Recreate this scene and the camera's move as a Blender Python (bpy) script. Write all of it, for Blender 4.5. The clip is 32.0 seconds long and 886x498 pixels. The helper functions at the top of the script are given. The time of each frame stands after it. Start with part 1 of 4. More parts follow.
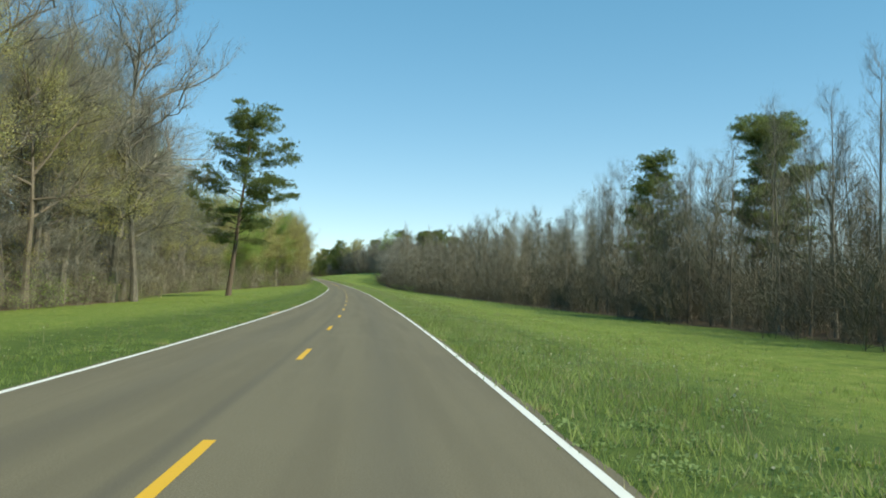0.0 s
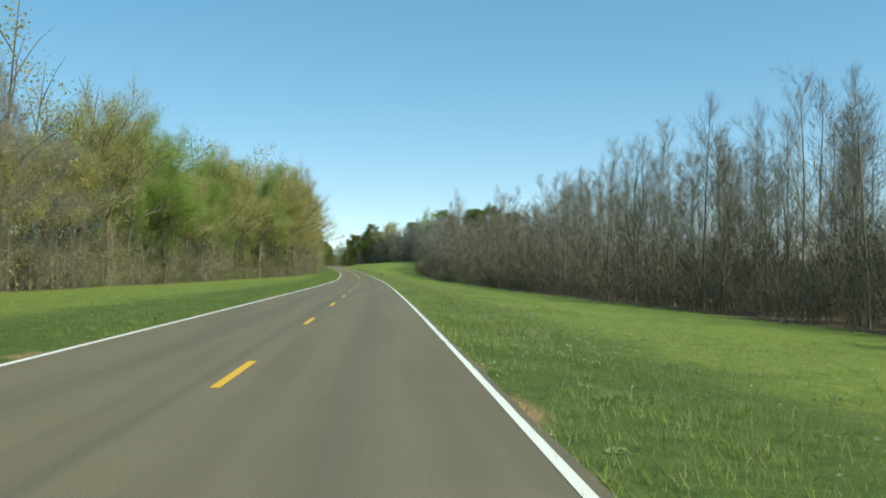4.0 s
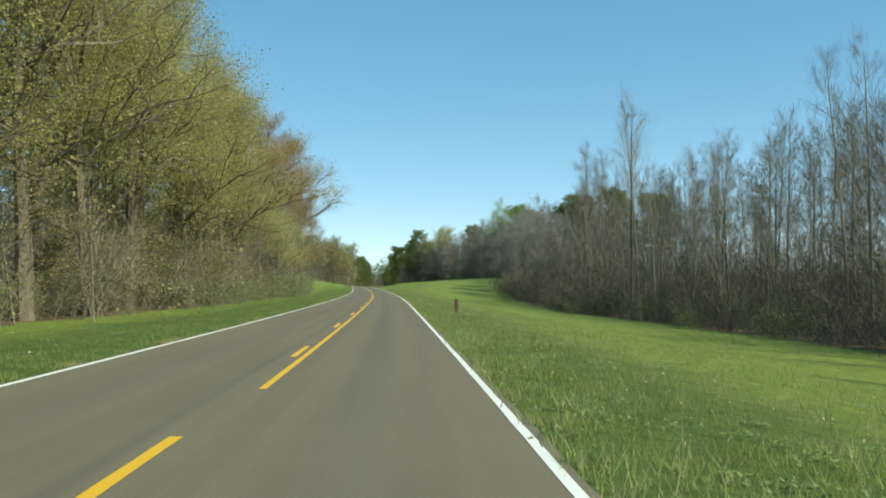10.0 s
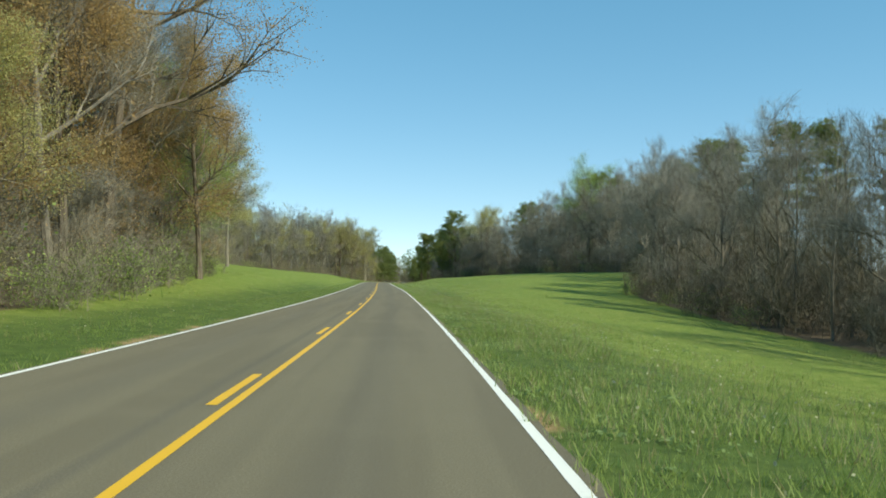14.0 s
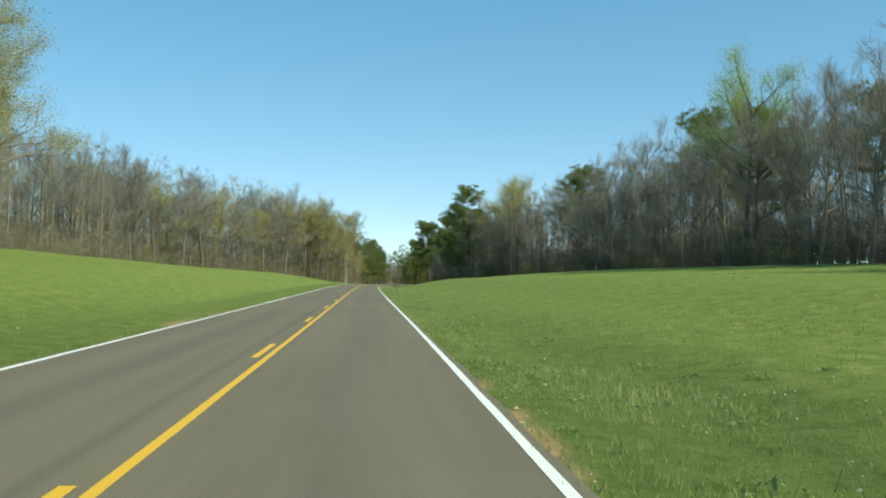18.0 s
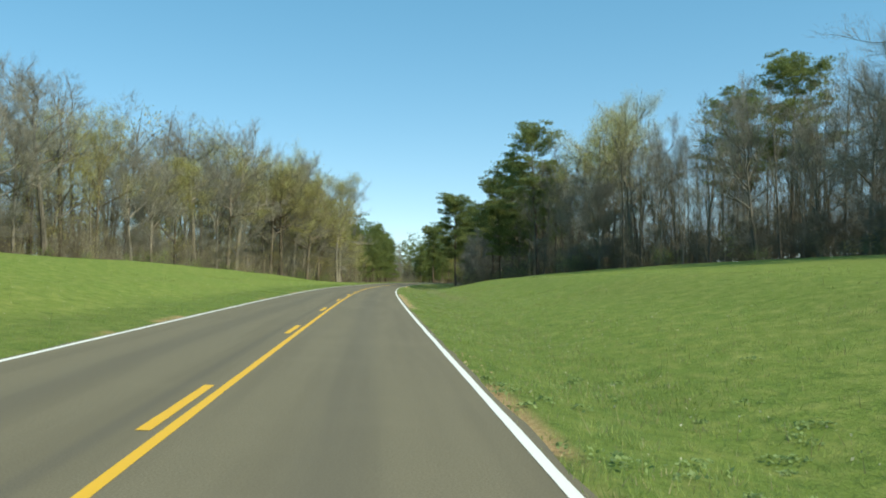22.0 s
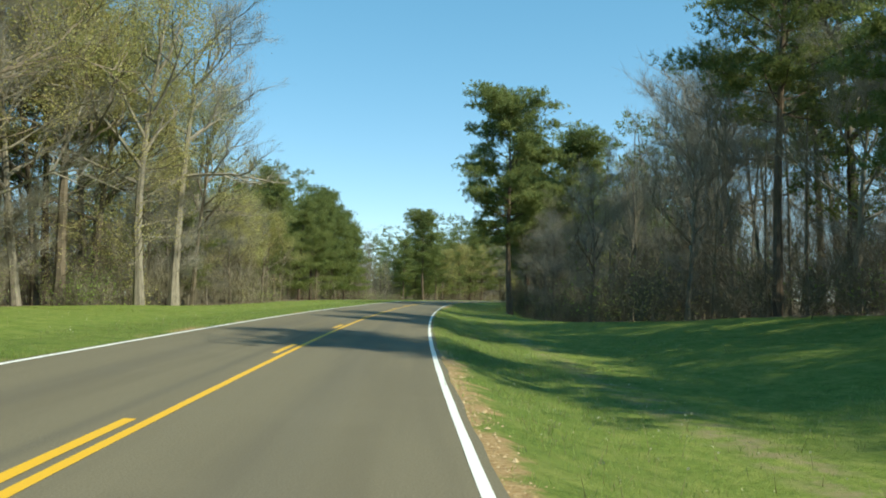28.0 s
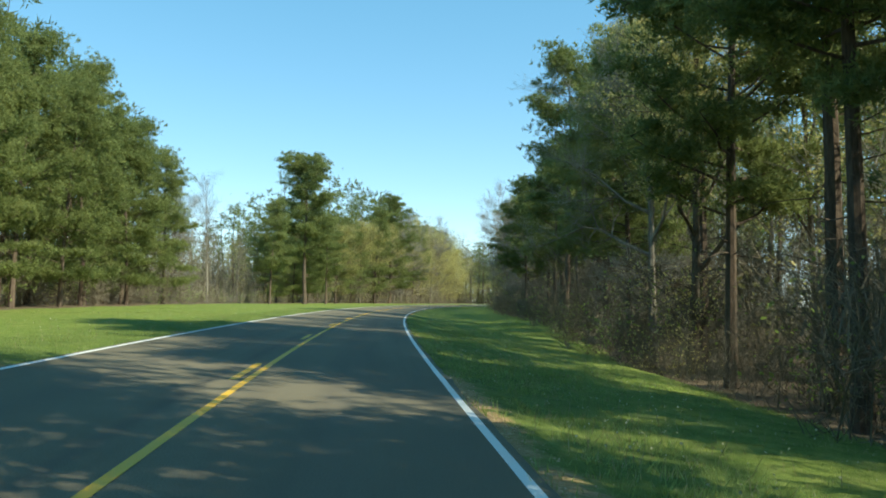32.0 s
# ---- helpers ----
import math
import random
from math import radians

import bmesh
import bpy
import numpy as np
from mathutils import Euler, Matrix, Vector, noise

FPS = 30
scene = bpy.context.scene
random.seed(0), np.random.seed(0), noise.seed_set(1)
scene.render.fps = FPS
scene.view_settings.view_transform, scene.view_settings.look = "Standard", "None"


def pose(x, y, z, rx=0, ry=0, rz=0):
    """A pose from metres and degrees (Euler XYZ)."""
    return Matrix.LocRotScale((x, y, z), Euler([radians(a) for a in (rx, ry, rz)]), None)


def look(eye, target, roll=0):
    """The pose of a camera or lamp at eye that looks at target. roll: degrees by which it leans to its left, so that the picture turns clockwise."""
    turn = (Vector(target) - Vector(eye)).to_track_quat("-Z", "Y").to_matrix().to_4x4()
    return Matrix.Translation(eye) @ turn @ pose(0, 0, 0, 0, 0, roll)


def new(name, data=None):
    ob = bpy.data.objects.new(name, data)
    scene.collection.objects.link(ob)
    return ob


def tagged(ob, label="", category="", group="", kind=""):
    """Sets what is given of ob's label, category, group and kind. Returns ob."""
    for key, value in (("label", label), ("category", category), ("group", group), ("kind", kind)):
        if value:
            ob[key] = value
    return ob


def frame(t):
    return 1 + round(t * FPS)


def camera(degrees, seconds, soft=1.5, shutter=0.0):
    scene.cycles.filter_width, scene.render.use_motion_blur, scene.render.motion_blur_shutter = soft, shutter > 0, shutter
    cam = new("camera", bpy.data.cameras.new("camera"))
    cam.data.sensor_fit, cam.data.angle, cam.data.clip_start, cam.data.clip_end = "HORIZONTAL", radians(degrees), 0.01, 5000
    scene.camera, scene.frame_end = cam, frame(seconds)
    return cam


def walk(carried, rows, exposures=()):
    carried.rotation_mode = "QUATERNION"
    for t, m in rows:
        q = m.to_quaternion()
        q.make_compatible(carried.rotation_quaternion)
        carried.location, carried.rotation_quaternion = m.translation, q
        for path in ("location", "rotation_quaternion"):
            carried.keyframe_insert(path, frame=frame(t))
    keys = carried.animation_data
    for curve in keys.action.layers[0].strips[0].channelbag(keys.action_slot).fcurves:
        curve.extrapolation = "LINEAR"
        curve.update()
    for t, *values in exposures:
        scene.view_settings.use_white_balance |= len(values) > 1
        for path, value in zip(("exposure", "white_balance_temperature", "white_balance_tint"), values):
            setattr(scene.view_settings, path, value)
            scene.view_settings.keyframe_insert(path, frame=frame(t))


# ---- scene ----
SOFT = 1.85
EXPOSURES = [(0.0, 0.42, 7350, -3), (21.0, 0.5, 7350, -3), (25.0, 0.62, 7400, -3), (28.0, 0.66, 7400, -3), (32.0, 0.88, 7400, -3)]
cam = camera(52.86, 32.0, SOFT)
PATH = [
    (0.0, 1.507, -4.045, 1.383, 92.193, -0.394, -3.931),
    (0.5, 1.477, 7.515, 1.291, 92.456, -0.386, -3.389),
    (1.0, 1.417, 19.066, 1.206, 92.424, -0.412, -3.175),
    (1.5, 1.275, 30.591, 1.142, 91.962, -0.579, -3.208),
    (2.0, 1.085, 42.109, 1.091, 92.269, -0.707, -3.188),
    (2.5, 0.876, 53.631, 1.049, 92.099, -0.591, -3.108),
    (3.0, 0.618, 65.159, 1.018, 91.499, -0.417, -2.784),
    (3.5, 0.27, 76.703, 1.006, 91.543, -0.276, -2.005),
    (5.5, -1.767, 122.977, 1.086, 91.625, -0.017, -1.329),
    (6.0, -2.333, 134.548, 1.108, 91.821, -0.276, -0.933),
    (6.5, -2.909, 146.113, 1.126, 91.768, -0.84, -0.286),
    (7.0, -3.498, 157.684, 1.146, 91.429, -1.266, 0.193),
    (7.5, -4.079, 169.268, 1.172, 91.873, -1.011, 0.509),
    (8.0, -4.675, 180.869, 1.203, 92.444, -0.638, 0.387),
    (8.5, -5.311, 192.495, 1.235, 93.049, -0.691, 0.546),
    (9.0, -5.965, 204.142, 1.276, 92.61, -0.685, 1.072),
    (9.5, -6.605, 215.809, 1.331, 92.87, -0.124, 1.315),
    (10.0, -7.285, 227.499, 1.402, 92.925, 0.42, 1.371),
    (10.5, -8.056, 239.232, 1.497, 92.11, 0.404, 1.658),
    (11.0, -8.898, 250.96, 1.609, 92.271, 0.231, 1.657),
    (11.5, -9.804, 262.646, 1.735, 92.526, 0.178, 1.377),
    (12.0, -10.782, 274.281, 1.872, 92.508, 0.079, 1.619),
    (12.5, -11.866, 285.829, 2.016, 92.459, -0.217, 2.064),
    (13.0, -12.972, 297.338, 2.163, 92.663, -0.485, 2.687),
    (13.5, -13.994, 308.853, 2.31, 92.671, -0.483, 3.065),
    (14.0, -15.027, 320.353, 2.458, 92.686, -0.411, 3.139),
    (14.5, -16.149, 331.827, 2.606, 92.779, -0.439, 3.208),
    (16.5, -21.195, 377.546, 3.213, 92.167, -0.726, 3.287),
    (17.0, -22.534, 388.97, 3.384, 92.54, -0.614, 3.637),
    (17.5, -23.891, 400.396, 3.568, 92.745, -0.312, 3.485),
    (18.0, -25.284, 411.825, 3.754, 92.7, -0.092, 2.462),
    (18.5, -26.725, 423.261, 3.931, 93.245, -0.264, 1.482),
    (19.0, -28.203, 434.715, 4.102, 93.268, -0.52, 1.534),
    (19.5, -29.727, 446.199, 4.266, 93.082, -0.655, 2.179),
    (20.0, -31.256, 457.711, 4.429, 93.325, -0.674, 2.764),
    (20.5, -32.759, 469.265, 4.597, 92.72, -0.451, 3.179),
    (21.0, -34.222, 480.822, 4.765, 92.271, -0.169, 3.218),
    (21.5, -35.614, 492.349, 4.933, 92.405, 0.019, 3.114),
    (22.0, -36.95, 503.848, 5.096, 92.416, 0.145, 2.711),
    (22.5, -38.219, 515.311, 5.249, 92.704, 0.181, 1.467),
    (23.0, -39.471, 526.73, 5.398, 93.161, 0.147, 0.449),
    (23.5, -40.76, 538.092, 5.548, 93.238, 0.051, 0.127),
    (24.0, -42.058, 549.406, 5.693, 92.202, -0.092, 0.09),
    (24.5, -43.379, 560.672, 5.828, 92.35, -0.282, 0.222),
    (25.0, -44.654, 571.909, 5.952, 92.543, -0.463, 0.228),
    (25.5, -45.799, 583.128, 6.057, 93.023, -0.556, 0.939),
    (27.5, -49.444, 627.855, 6.36, 93.053, -0.436, 0.955),
    (28.0, -50.2, 639.057, 6.45, 93.282, -0.396, 0.683),
    (28.5, -50.925, 650.275, 6.554, 92.71, -0.42, -0.208),
    (29.0, -51.553, 661.506, 6.662, 92.43, -0.34, -1.266),
    (30.0, -52.385, 684.031, 6.877, 92.772, 0.533, -2.348),
    (31.0, -52.773, 706.453, 7.072, 93.397, -0.402, -4.244),
    (32.0, -52.448, 728.813, 7.258, 93.337, -1.085, -6.488),
]
walk(cam, [(t, pose(*m)) for t, *m in PATH], EXPOSURES)

# the road: bend in 1/km and grade in percent every 20 m, side tilt in degrees every 80 m
BEND = [0.973, 0.846, 0.719, 0.589, 0.463, 0.324, 0.208, 0.183, 0.178, 0.139, 0.125, 0.25, 0.435, 0.471, 0.306, 0.102, 0.116, 0.315, 0.422, 0.355, 0.273, 0.251, 0.246, 0.204, 0.107, -0.017, -0.07, -0.066, -0.09, -0.237, -0.436, -0.514, -0.548, -0.695, -0.904, -1.042, -1.053, -0.933, -0.793, -0.799, -0.902, -1.003, -1.07, -1.101, -1.101, -1.076, -1.031, -0.971, -0.898, -0.817, -0.73, -0.639, -0.546, -0.451, -0.356, -0.26]
GRADE = [-1.423, -1.15, -0.875, -0.606, -0.402, -0.242, 0.028, 0.243, 0.226, 0.125, 0.23, 0.288, 0.34, 0.585, 0.894, 1.078, 1.211, 1.218, 1.31, 1.222, 1.259, 1.51, 1.66, 1.534, 1.456, 1.423, 1.538, 1.494, 1.414, 1.386, 1.22, 0.962, 0.743, 0.678, 0.738, 0.952, 0.88, 0.735, 0.85, 0.667, 0.265, 0.133, 0.089, 0.044, 0.011, -0.011, -0.025, -0.033, -0.035, -0.033, -0.028, -0.022, -0.015, -0.007, 0.001, 0.009]
TILT = [1.347, 1.373, 1.694, 1.992, 1.425, 1.008, 1.317, 2.586, 3.39, 3.26, 2.626, 2.497, 2.396, 2.331, 2.299]
WL, WR, DASH_AT = 3.086, 3.220, 2.571
SUN_EL, SUN_AZ = 42.0, 120.0
SUN_STRENGTH, SKY_STRENGTH, SKY_SATURATION, SKY_HUE, SKY_EVENNESS = 3.75, 0.302, 1.325, 0.503, 0.57
SOLID_FROM = 239.5
BARE_SOIL = [(297, 310), (545, 577), (642, 664), (722, 748)]
POST = (276.0, 5.4)
LEAFINESS = {"olive": 23, "green": 35, "russet": 46, "yellow": 32}
RIGHT_BANK = [(-3000, 25, 0, -.25, -.5, -.9), (-60, 25, -.05, -.25, -.5, -.9), (110, 25.5, -.1, -.4, -.8, -1.3), (230, 26, -.1, -.5, -1.1, -1.7),
              (310, 27.5, -.1, -.6, -1.4, -2.3), (350, 28, -.1, -.6, -1.5, -2.8), (385, 27, -.1, -.4, -.6, -1.6), (412, 27.5, -.15, .1, .3, -.4),
              (435, 36, -.18, .25, 1.2, 1.0), (460, 45, -.2, .3, 1.5, 2.7), (560, 45, -.35, .2, 1.5, 3.2), (610, 38, -.45, .1, 1.3, 3.0), (640, 27, -.5, -.3, .95, 2.2),
              (665, 20, -.5, -.75, .1, 1.2), (690, 16, -.45, -.6, -.2, .0), (712, 13, -.35, -.5, -.7, -1.0), (735, 12, -.3, -.6, -1.0, -1.3),
              (765, 12, -.3, -.6, -.8, -1.2), (800, 15, -.3, -.4, -.3, -.4), (1100, 14, -.3, -.3, 0, 0), (3600, 14, -.3, -.3, 0, 0)]
LEFT_BANK = [(-3000, 30, 0, 0, -.1, -.3), (-60, 30, 0, 0, -.1, -.3), (30, 26, 0, 0, -.1, -.3), (48, 21.5, 0, 0, -.1, -.3), (82, 20, 0, 0, -.1, -.3), (108, 26, 0, 0, -.2, -.4), (160, 27, 0, 0, -.2, -.4), (238, 20, 0, 0, -.2, -.3), (256, 11.5, 0, 0, 0, 0), (282, 10.5, 0, 0, .0, .0),
             (300, 9.3, 0, .1, .1, .1), (325, 9.0, 0, .1, .2, .2), (352, 10.2, .05, .2, .4, .4), (375, 13, .1, .5, .9, 1.0), (400, 15, .1, .7, 1.5, 1.5), (430, 23.5, .1, .9, 2.1, 2.6), (465, 26, .1, .9, 2.2, 3.0), (490, 37, .1, .9, 2.2, 4.2),
             (580, 38, .1, .8, 2.1, 3.5), (640, 26, 0, .5, 1.5, 2.1), (680, 18, 0, .1, .2, .2), (715, 15, 0, 0, -.1, -.2), (770, 17, 0, 0, 0, 0), (830, 22, 0, 0, 0, 0), (900, 19, 0, 0, 0, 0), (960, 14, 0, 0, 0, 0), (1100, 14, 0, 0, 0, 0), (3600, 20, 0, 0, 0, 0)]
# what grows along the front of the woods, up to each station
RIGHT_WOODS = [(60, "bare2 bare0 bare1 bare3 bare4 bare4 bud1"), (200, "bare0 bare1 bare3 bare4 bare3 bare1 bare4"), (360, "bare0 bare1 bare2 bare3 bare4 bare3 bare0"), (400, "bare3 bare1 bud1 bare4 bare0"),
               (470, "bud1 bud0 bare0 bare3 bud1"), (560, "bud1 bud0 bare0 bare2 bud0"), (630, "bare2 bud1 bare0 bud0 bare1"),
               (650, "bud1 bare3 bud1 bare0 bud0"), (690, "bud1 bare3 bud0 bare0 bare2 pine1"), (728, "bare2 bud0 bare3 bud1"), (765, "pine1 bud1 bare3 olive1 pine0 bare2"), (830, "pine1 bud1 pine0 bud0 pine1"), (2000, "pine1 pine0 olive1 bud0")]
LEFT_WOODS = [(120, "bud0 bud2 olive1 bud1 olive0 bud0"), (190, "olive0 bud0 green0 bud1 olive2 olive1"), (225, "green0 green0 olive0 green1 olive1"), (262, "green0 olive0 olive0 green1 olive1"), (308, "olive2 olive0 olive1 olive0"),
              (350, "bare3 bud1 bare4 bud1 olive1 russet1"), (385, "russet0 russet1 bud0 olive1"), (440, "bud0 olive1 bud1 green1"), (560, "bare2 bare0 bud1 bare1 bare3 olive1"),
              (640, "bud0 olive0 bare0 bud1 bud2 olive1"), (700, "bud2 bud0 olive2 bud0 olive0"), (740, "bud1 olive1 pine3 bud1"), (832, "pine3 pine3 pine1 pine3 pine0"), (862, "bare3 bud1 bare4 bare1"),
              (960, "broadpine pine3 pine3 olive1"), (2000, "yellow1 olive1 olive0 bud0 pine1")]
HEIGHT_R = [(-60, 0.9), (120, 0.88), (190, 1.0), (362, 1.03), (378, 0.92), (415, 0.82), (445, 0.98), (485, 1.1), (620, 1.05), (650, 1.0), (662, 0.75), (690, 0.68), (722, 0.58), (735, 0.85), (745, 0.95), (1100, 0.9)]
HEIGHT_L = [(-60, 1.2), (100, 1.18), (130, 1.0), (160, 0.98), (190, 1.0), (225, 1.03), (262, 1.03), (298, 1.0), (310, 0.66), (350, 0.66), (360, 1.05), (385, 1.08), (430, 0.9), (470, 1.05), (600, 1.0), (650, 1.06), (690, 1.05), (712, 0.72), (735, 0.68), (760, 0.8), (800, 0.95), (840, 1.05), (855, 0.6), (890, 0.6), (900, 0.95), (950, 1.3), (1100, 1.4)]
SINGLES = [("lonepine", 105.6, -14.2, 1.0, 5.5, ""),
           ("roundpine", 64, 34, 0.8, 0, ""), ("pine1", 88, 32, 0.9, 0, ""), ("olive2", 57, -21, 0.8, 0, ""), ("olive0", 66, -24, 1.0, 0, ""), ("bud2", 71, -23, 0.9, 0, ""), ("olive2", 92, -26, 0.85, 0, ""), ("bud2", 78.5, -19, 0.88, 0, "tall pale-limbed hardwood with bare forking limbs"), ("bare2", 265, 27.5, 1.0, 0, ""), ("bare2", 348, 30, 1.3, 0, ""), ("bare2", 352.5, 30.4, 1.28, 0, ""), ("bare0", 350, 32.5, 1.35, 0, ""), ("bare2", 320, 27.5, 1.35, 0, ""), ("bare0", 322.5, 29, 1.35, 0, ""),
           ("pine2", 455, 64, 0.96, 0, ""), ("roundpine", 470, 60, 1.1, 0, ""), ("roundpine", 488, 66, 1.15, 0, ""), ("pine0", 440, 62, 1.0, 0, ""), ("roundpine", 505, 64, 1.1, 0, ""), ("pine2", 520, 66, 0.95, 0, ""), ("roundpine", 425, 66, 1.0, 0, ""),
           ("green0", 228, -21, 1.0, 0, ""), ("olive0", 236, -20, 1.02, 0, ""), ("green0", 246, -17, 1.05, 0, ""), ("olive0", 256, -15, 1.1, 0, ""), ("olive0", 268, -14, 1.12, 0, ""), ("olive0", 279, -15, 1.2, 0, ""),
           ("russet2", 352, -16.5, 1.06, 0, "large russet-leaved oak with heavy crooked limbs"), ("russet2", 371, -14.5, 1.05, 0, "large russet-leaved oak with heavy crooked limbs"), ("russet0", 385, -12.0, 0.95, 0, ""),
           ("russet2", 292, -16, 0.9, 0, "russet-leaved oak with dark crooked limbs"), ("russet0", 299, -13, 0.95, 0, ""), ("green2", 284, -30, 1.15, 0, ""), ("green2", 514, 46, 1.1, 0, "large dark oak with green young leaves"), ("pine2", 560, 58, 1.1, 0, ""), ("pine0", 540, 60, 1.1, 0, ""),
           ("pine2", 651, 25, 1.02, 0, ""), ("bud2", 706, 23, 0.9, 0, ""), ("bud2", 716, 26, 0.92, 0, ""), ("bud2", 724, 25, 0.95, 0, ""), ("olive2", 690, -17, 1.0, 0, ""), ("yellow2", 685, -21, 1.1, 0, ""), ("bud2", 702, -14.5, 0.95, 0, "tall hardwood with thin spreading limbs and few young leaves"), ("olive0", 697, -18, 0.95, 0, ""), ("olive0", 708, -15, 0.9, 0, ""), ("bud2", 713, -17, 0.8, 0, ""), ("olive0", 675, -16.5, 1.1, 0, ""), ("bud2", 687, 25, 0.9, 0, ""), ("pine2", 671, 22.5, 0.92, 0, ""), ("pine2", 682, 19, 0.86, 0, "tall open-crowned pine with a long dark trunk"), ("bud2", 667, 28, 0.85, 0, "tall hardwood with pale bare forking limbs"), ("pine2", 700, 28.5, 0.98, 0, ""), ("pine2", 622, 49, 0.95, 0, ""), ("roundpine", 741, 18, 1.0, 0, ""), ("roundpine", 734, 9.9, 1.14, 0, "round-topped dark green pine standing before the woods"), ("pine2", 600, 46, 0.92, 0, ""), ("yellow2", 653, 37, 1.14, 0, ""), ("yellow2", 641, 34, 1.08, 0, ""), ("yellow2", 630, 36, 1.05, 0, ""),
           ("yellow0", 692, -13.3, 1.15, 0, ""), ("olive2", 668, -20, 1.1, 0, ""), ("bud2", 676, -22, 0.98, 0, ""), ("yellow0", 461, -23, 1.05, 0, ""), ("bud2", 451, -24, 0.86, 0, "tall pale hardwood with bare forking limbs"), ("olive0", 469, -26, 0.95, 0, ""), ("yellow0", 488, -30, 1.06, 0, ""), ("olive0", 480, -29, 1.0, 0, ""), ("bud2", 688, -29, 1.0, 0, ""), ("pine0", 695, -20, 1.0, 0, ""), ("olive2", 660, -31, 1.15, 0, ""), ("olive2", 672, -24, 1.05, 0, ""),
           ("pine0", 750, 12.5, 0.9, 0, ""),
           ("roundpine", 868, -16, 1.12, 0, "round-topped full pine standing clear of the woods"), ("pine1", 858, -19, 0.8, 0, ""), ("pine1", 880, -15, 0.8, 0, "")]

# ---- light ----
world = bpy.data.worlds.new("sky")
scene.world = world
world.use_nodes = True
wn = world.node_tree
sky = wn.nodes.new("ShaderNodeTexSky")
sky.sky_type = 'NISHITA'
sky.sun_disc = False
sky.sun_elevation = radians(SUN_EL)
sky.sun_rotation = radians(SUN_AZ)
sky.air_density = 0.52
sky.dust_density = 0.0
sky.ozone_density = 2.0
vivid = wn.nodes.new("ShaderNodeHueSaturation")
vivid.inputs["Saturation"].default_value = SKY_SATURATION
vivid.inputs["Hue"].default_value = SKY_HUE
wn.links.new(sky.outputs[0], vivid.inputs["Color"])
even = wn.nodes.new("ShaderNodeGamma")
even.inputs["Gamma"].default_value = SKY_EVENNESS
wn.links.new(vivid.outputs[0], even.inputs["Color"])
wn.links.new(even.outputs[0], wn.nodes["Background"].inputs[0])
wn.nodes["Background"].inputs[1].default_value = SKY_STRENGTH
sun = new("sun", bpy.data.lights.new("sun", 'SUN'))
sun.data.energy = SUN_STRENGTH
sun.data.angle = radians(0.53)
sun.data.color = (1.0, 0.95, 0.86)
sun_way = Vector((math.sin(radians(SUN_AZ)) * math.cos(radians(SUN_EL)), math.cos(radians(SUN_AZ)) * math.cos(radians(SUN_EL)), math.sin(radians(SUN_EL))))
sun.matrix_world = look(sun_way * 100, (0, 0, 0))


# ---- materials ----
def material(name, rough=0.8, spec=0.3):
    m = bpy.data.materials.new(name)
    m.use_nodes = True
    nt = m.node_tree
    b = nt.nodes["Principled BSDF"]
    b.inputs["Roughness"].default_value = rough
    b.inputs["Specular IOR Level"].default_value = spec
    return m, nt, b


def node(nt, kind, **values):
    n = nt.nodes.new(kind)
    for key, value in values.items():
        n.inputs[key.replace("_", " ")].default_value = value
    return n


def ramp(nt, fac, stops):
    r = nt.nodes.new("ShaderNodeValToRGB")
    e = r.color_ramp.elements
    while len(e) < len(stops):
        e.new(0.5)
    for el, (at, col) in zip(e, stops):
        el.position = at
        el.color = (*col, 1)
    nt.links.new(fac, r.inputs[0])
    return r.outputs[0]


def mix(nt, fac, a, b, how='MIX'):
    m = nt.nodes.new("ShaderNodeMix")
    m.data_type = 'RGBA'
    m.blend_type = how
    for at, v in ((0, fac), (6, a), (7, b)):
        if isinstance(v, (int, float)):
            m.inputs[at].default_value = v
        elif isinstance(v, tuple):
            m.inputs[at].default_value = (*v, 1)
        else:
            nt.links.new(v, m.inputs[at])
    return m.outputs[2]


def noise_tex(nt, scale, detail=4.0, rough=0.6, vector=None):
    n = node(nt, "ShaderNodeTexNoise", Scale=scale, Detail=detail, Roughness=rough)
    if vector is not None:
        nt.links.new(vector, n.inputs["Vector"])
    return n.outputs[0]


def arith(nt, op, a, b=0.0, c=None):
    n = nt.nodes.new("ShaderNodeMath")
    n.operation = op
    for i, v in enumerate((a, b) if c is None else (a, b, c)):
        if isinstance(v, (int, float)):
            n.inputs[i].default_value = v
        else:
            nt.links.new(v, n.inputs[i])
    return n.outputs[0]


def step(nt, v, lo, hi):
    n = nt.nodes.new("ShaderNodeMapRange")
    n.interpolation_type = 'SMOOTHSTEP'
    nt.links.new(v, n.inputs[0])
    n.inputs[1].default_value, n.inputs[2].default_value = lo, hi
    return n.outputs[0]


def bump(nt, b, height, strength, distance):
    n = nt.nodes.new("ShaderNodeBump")
    n.inputs["Strength"].default_value = strength
    n.inputs["Distance"].default_value = distance
    nt.links.new(height, n.inputs["Height"])
    nt.links.new(n.outputs[0], b.inputs["Normal"])


def along_road(nt, sx=1.0, sy=1.0):
    """Road coordinates in metres: across, along."""
    uv = nt.nodes.new("ShaderNodeUVMap")
    uv.uv_map = "road"
    mp = nt.nodes.new("ShaderNodeMapping")
    mp.inputs["Scale"].default_value = (sx, sy, 1)
    nt.links.new(uv.outputs[0], mp.inputs[0])
    sep = nt.nodes.new("ShaderNodeSeparateXYZ")
    nt.links.new(uv.outputs[0], sep.inputs[0])
    return mp.outputs[0], sep.outputs[0], sep.outputs[1]


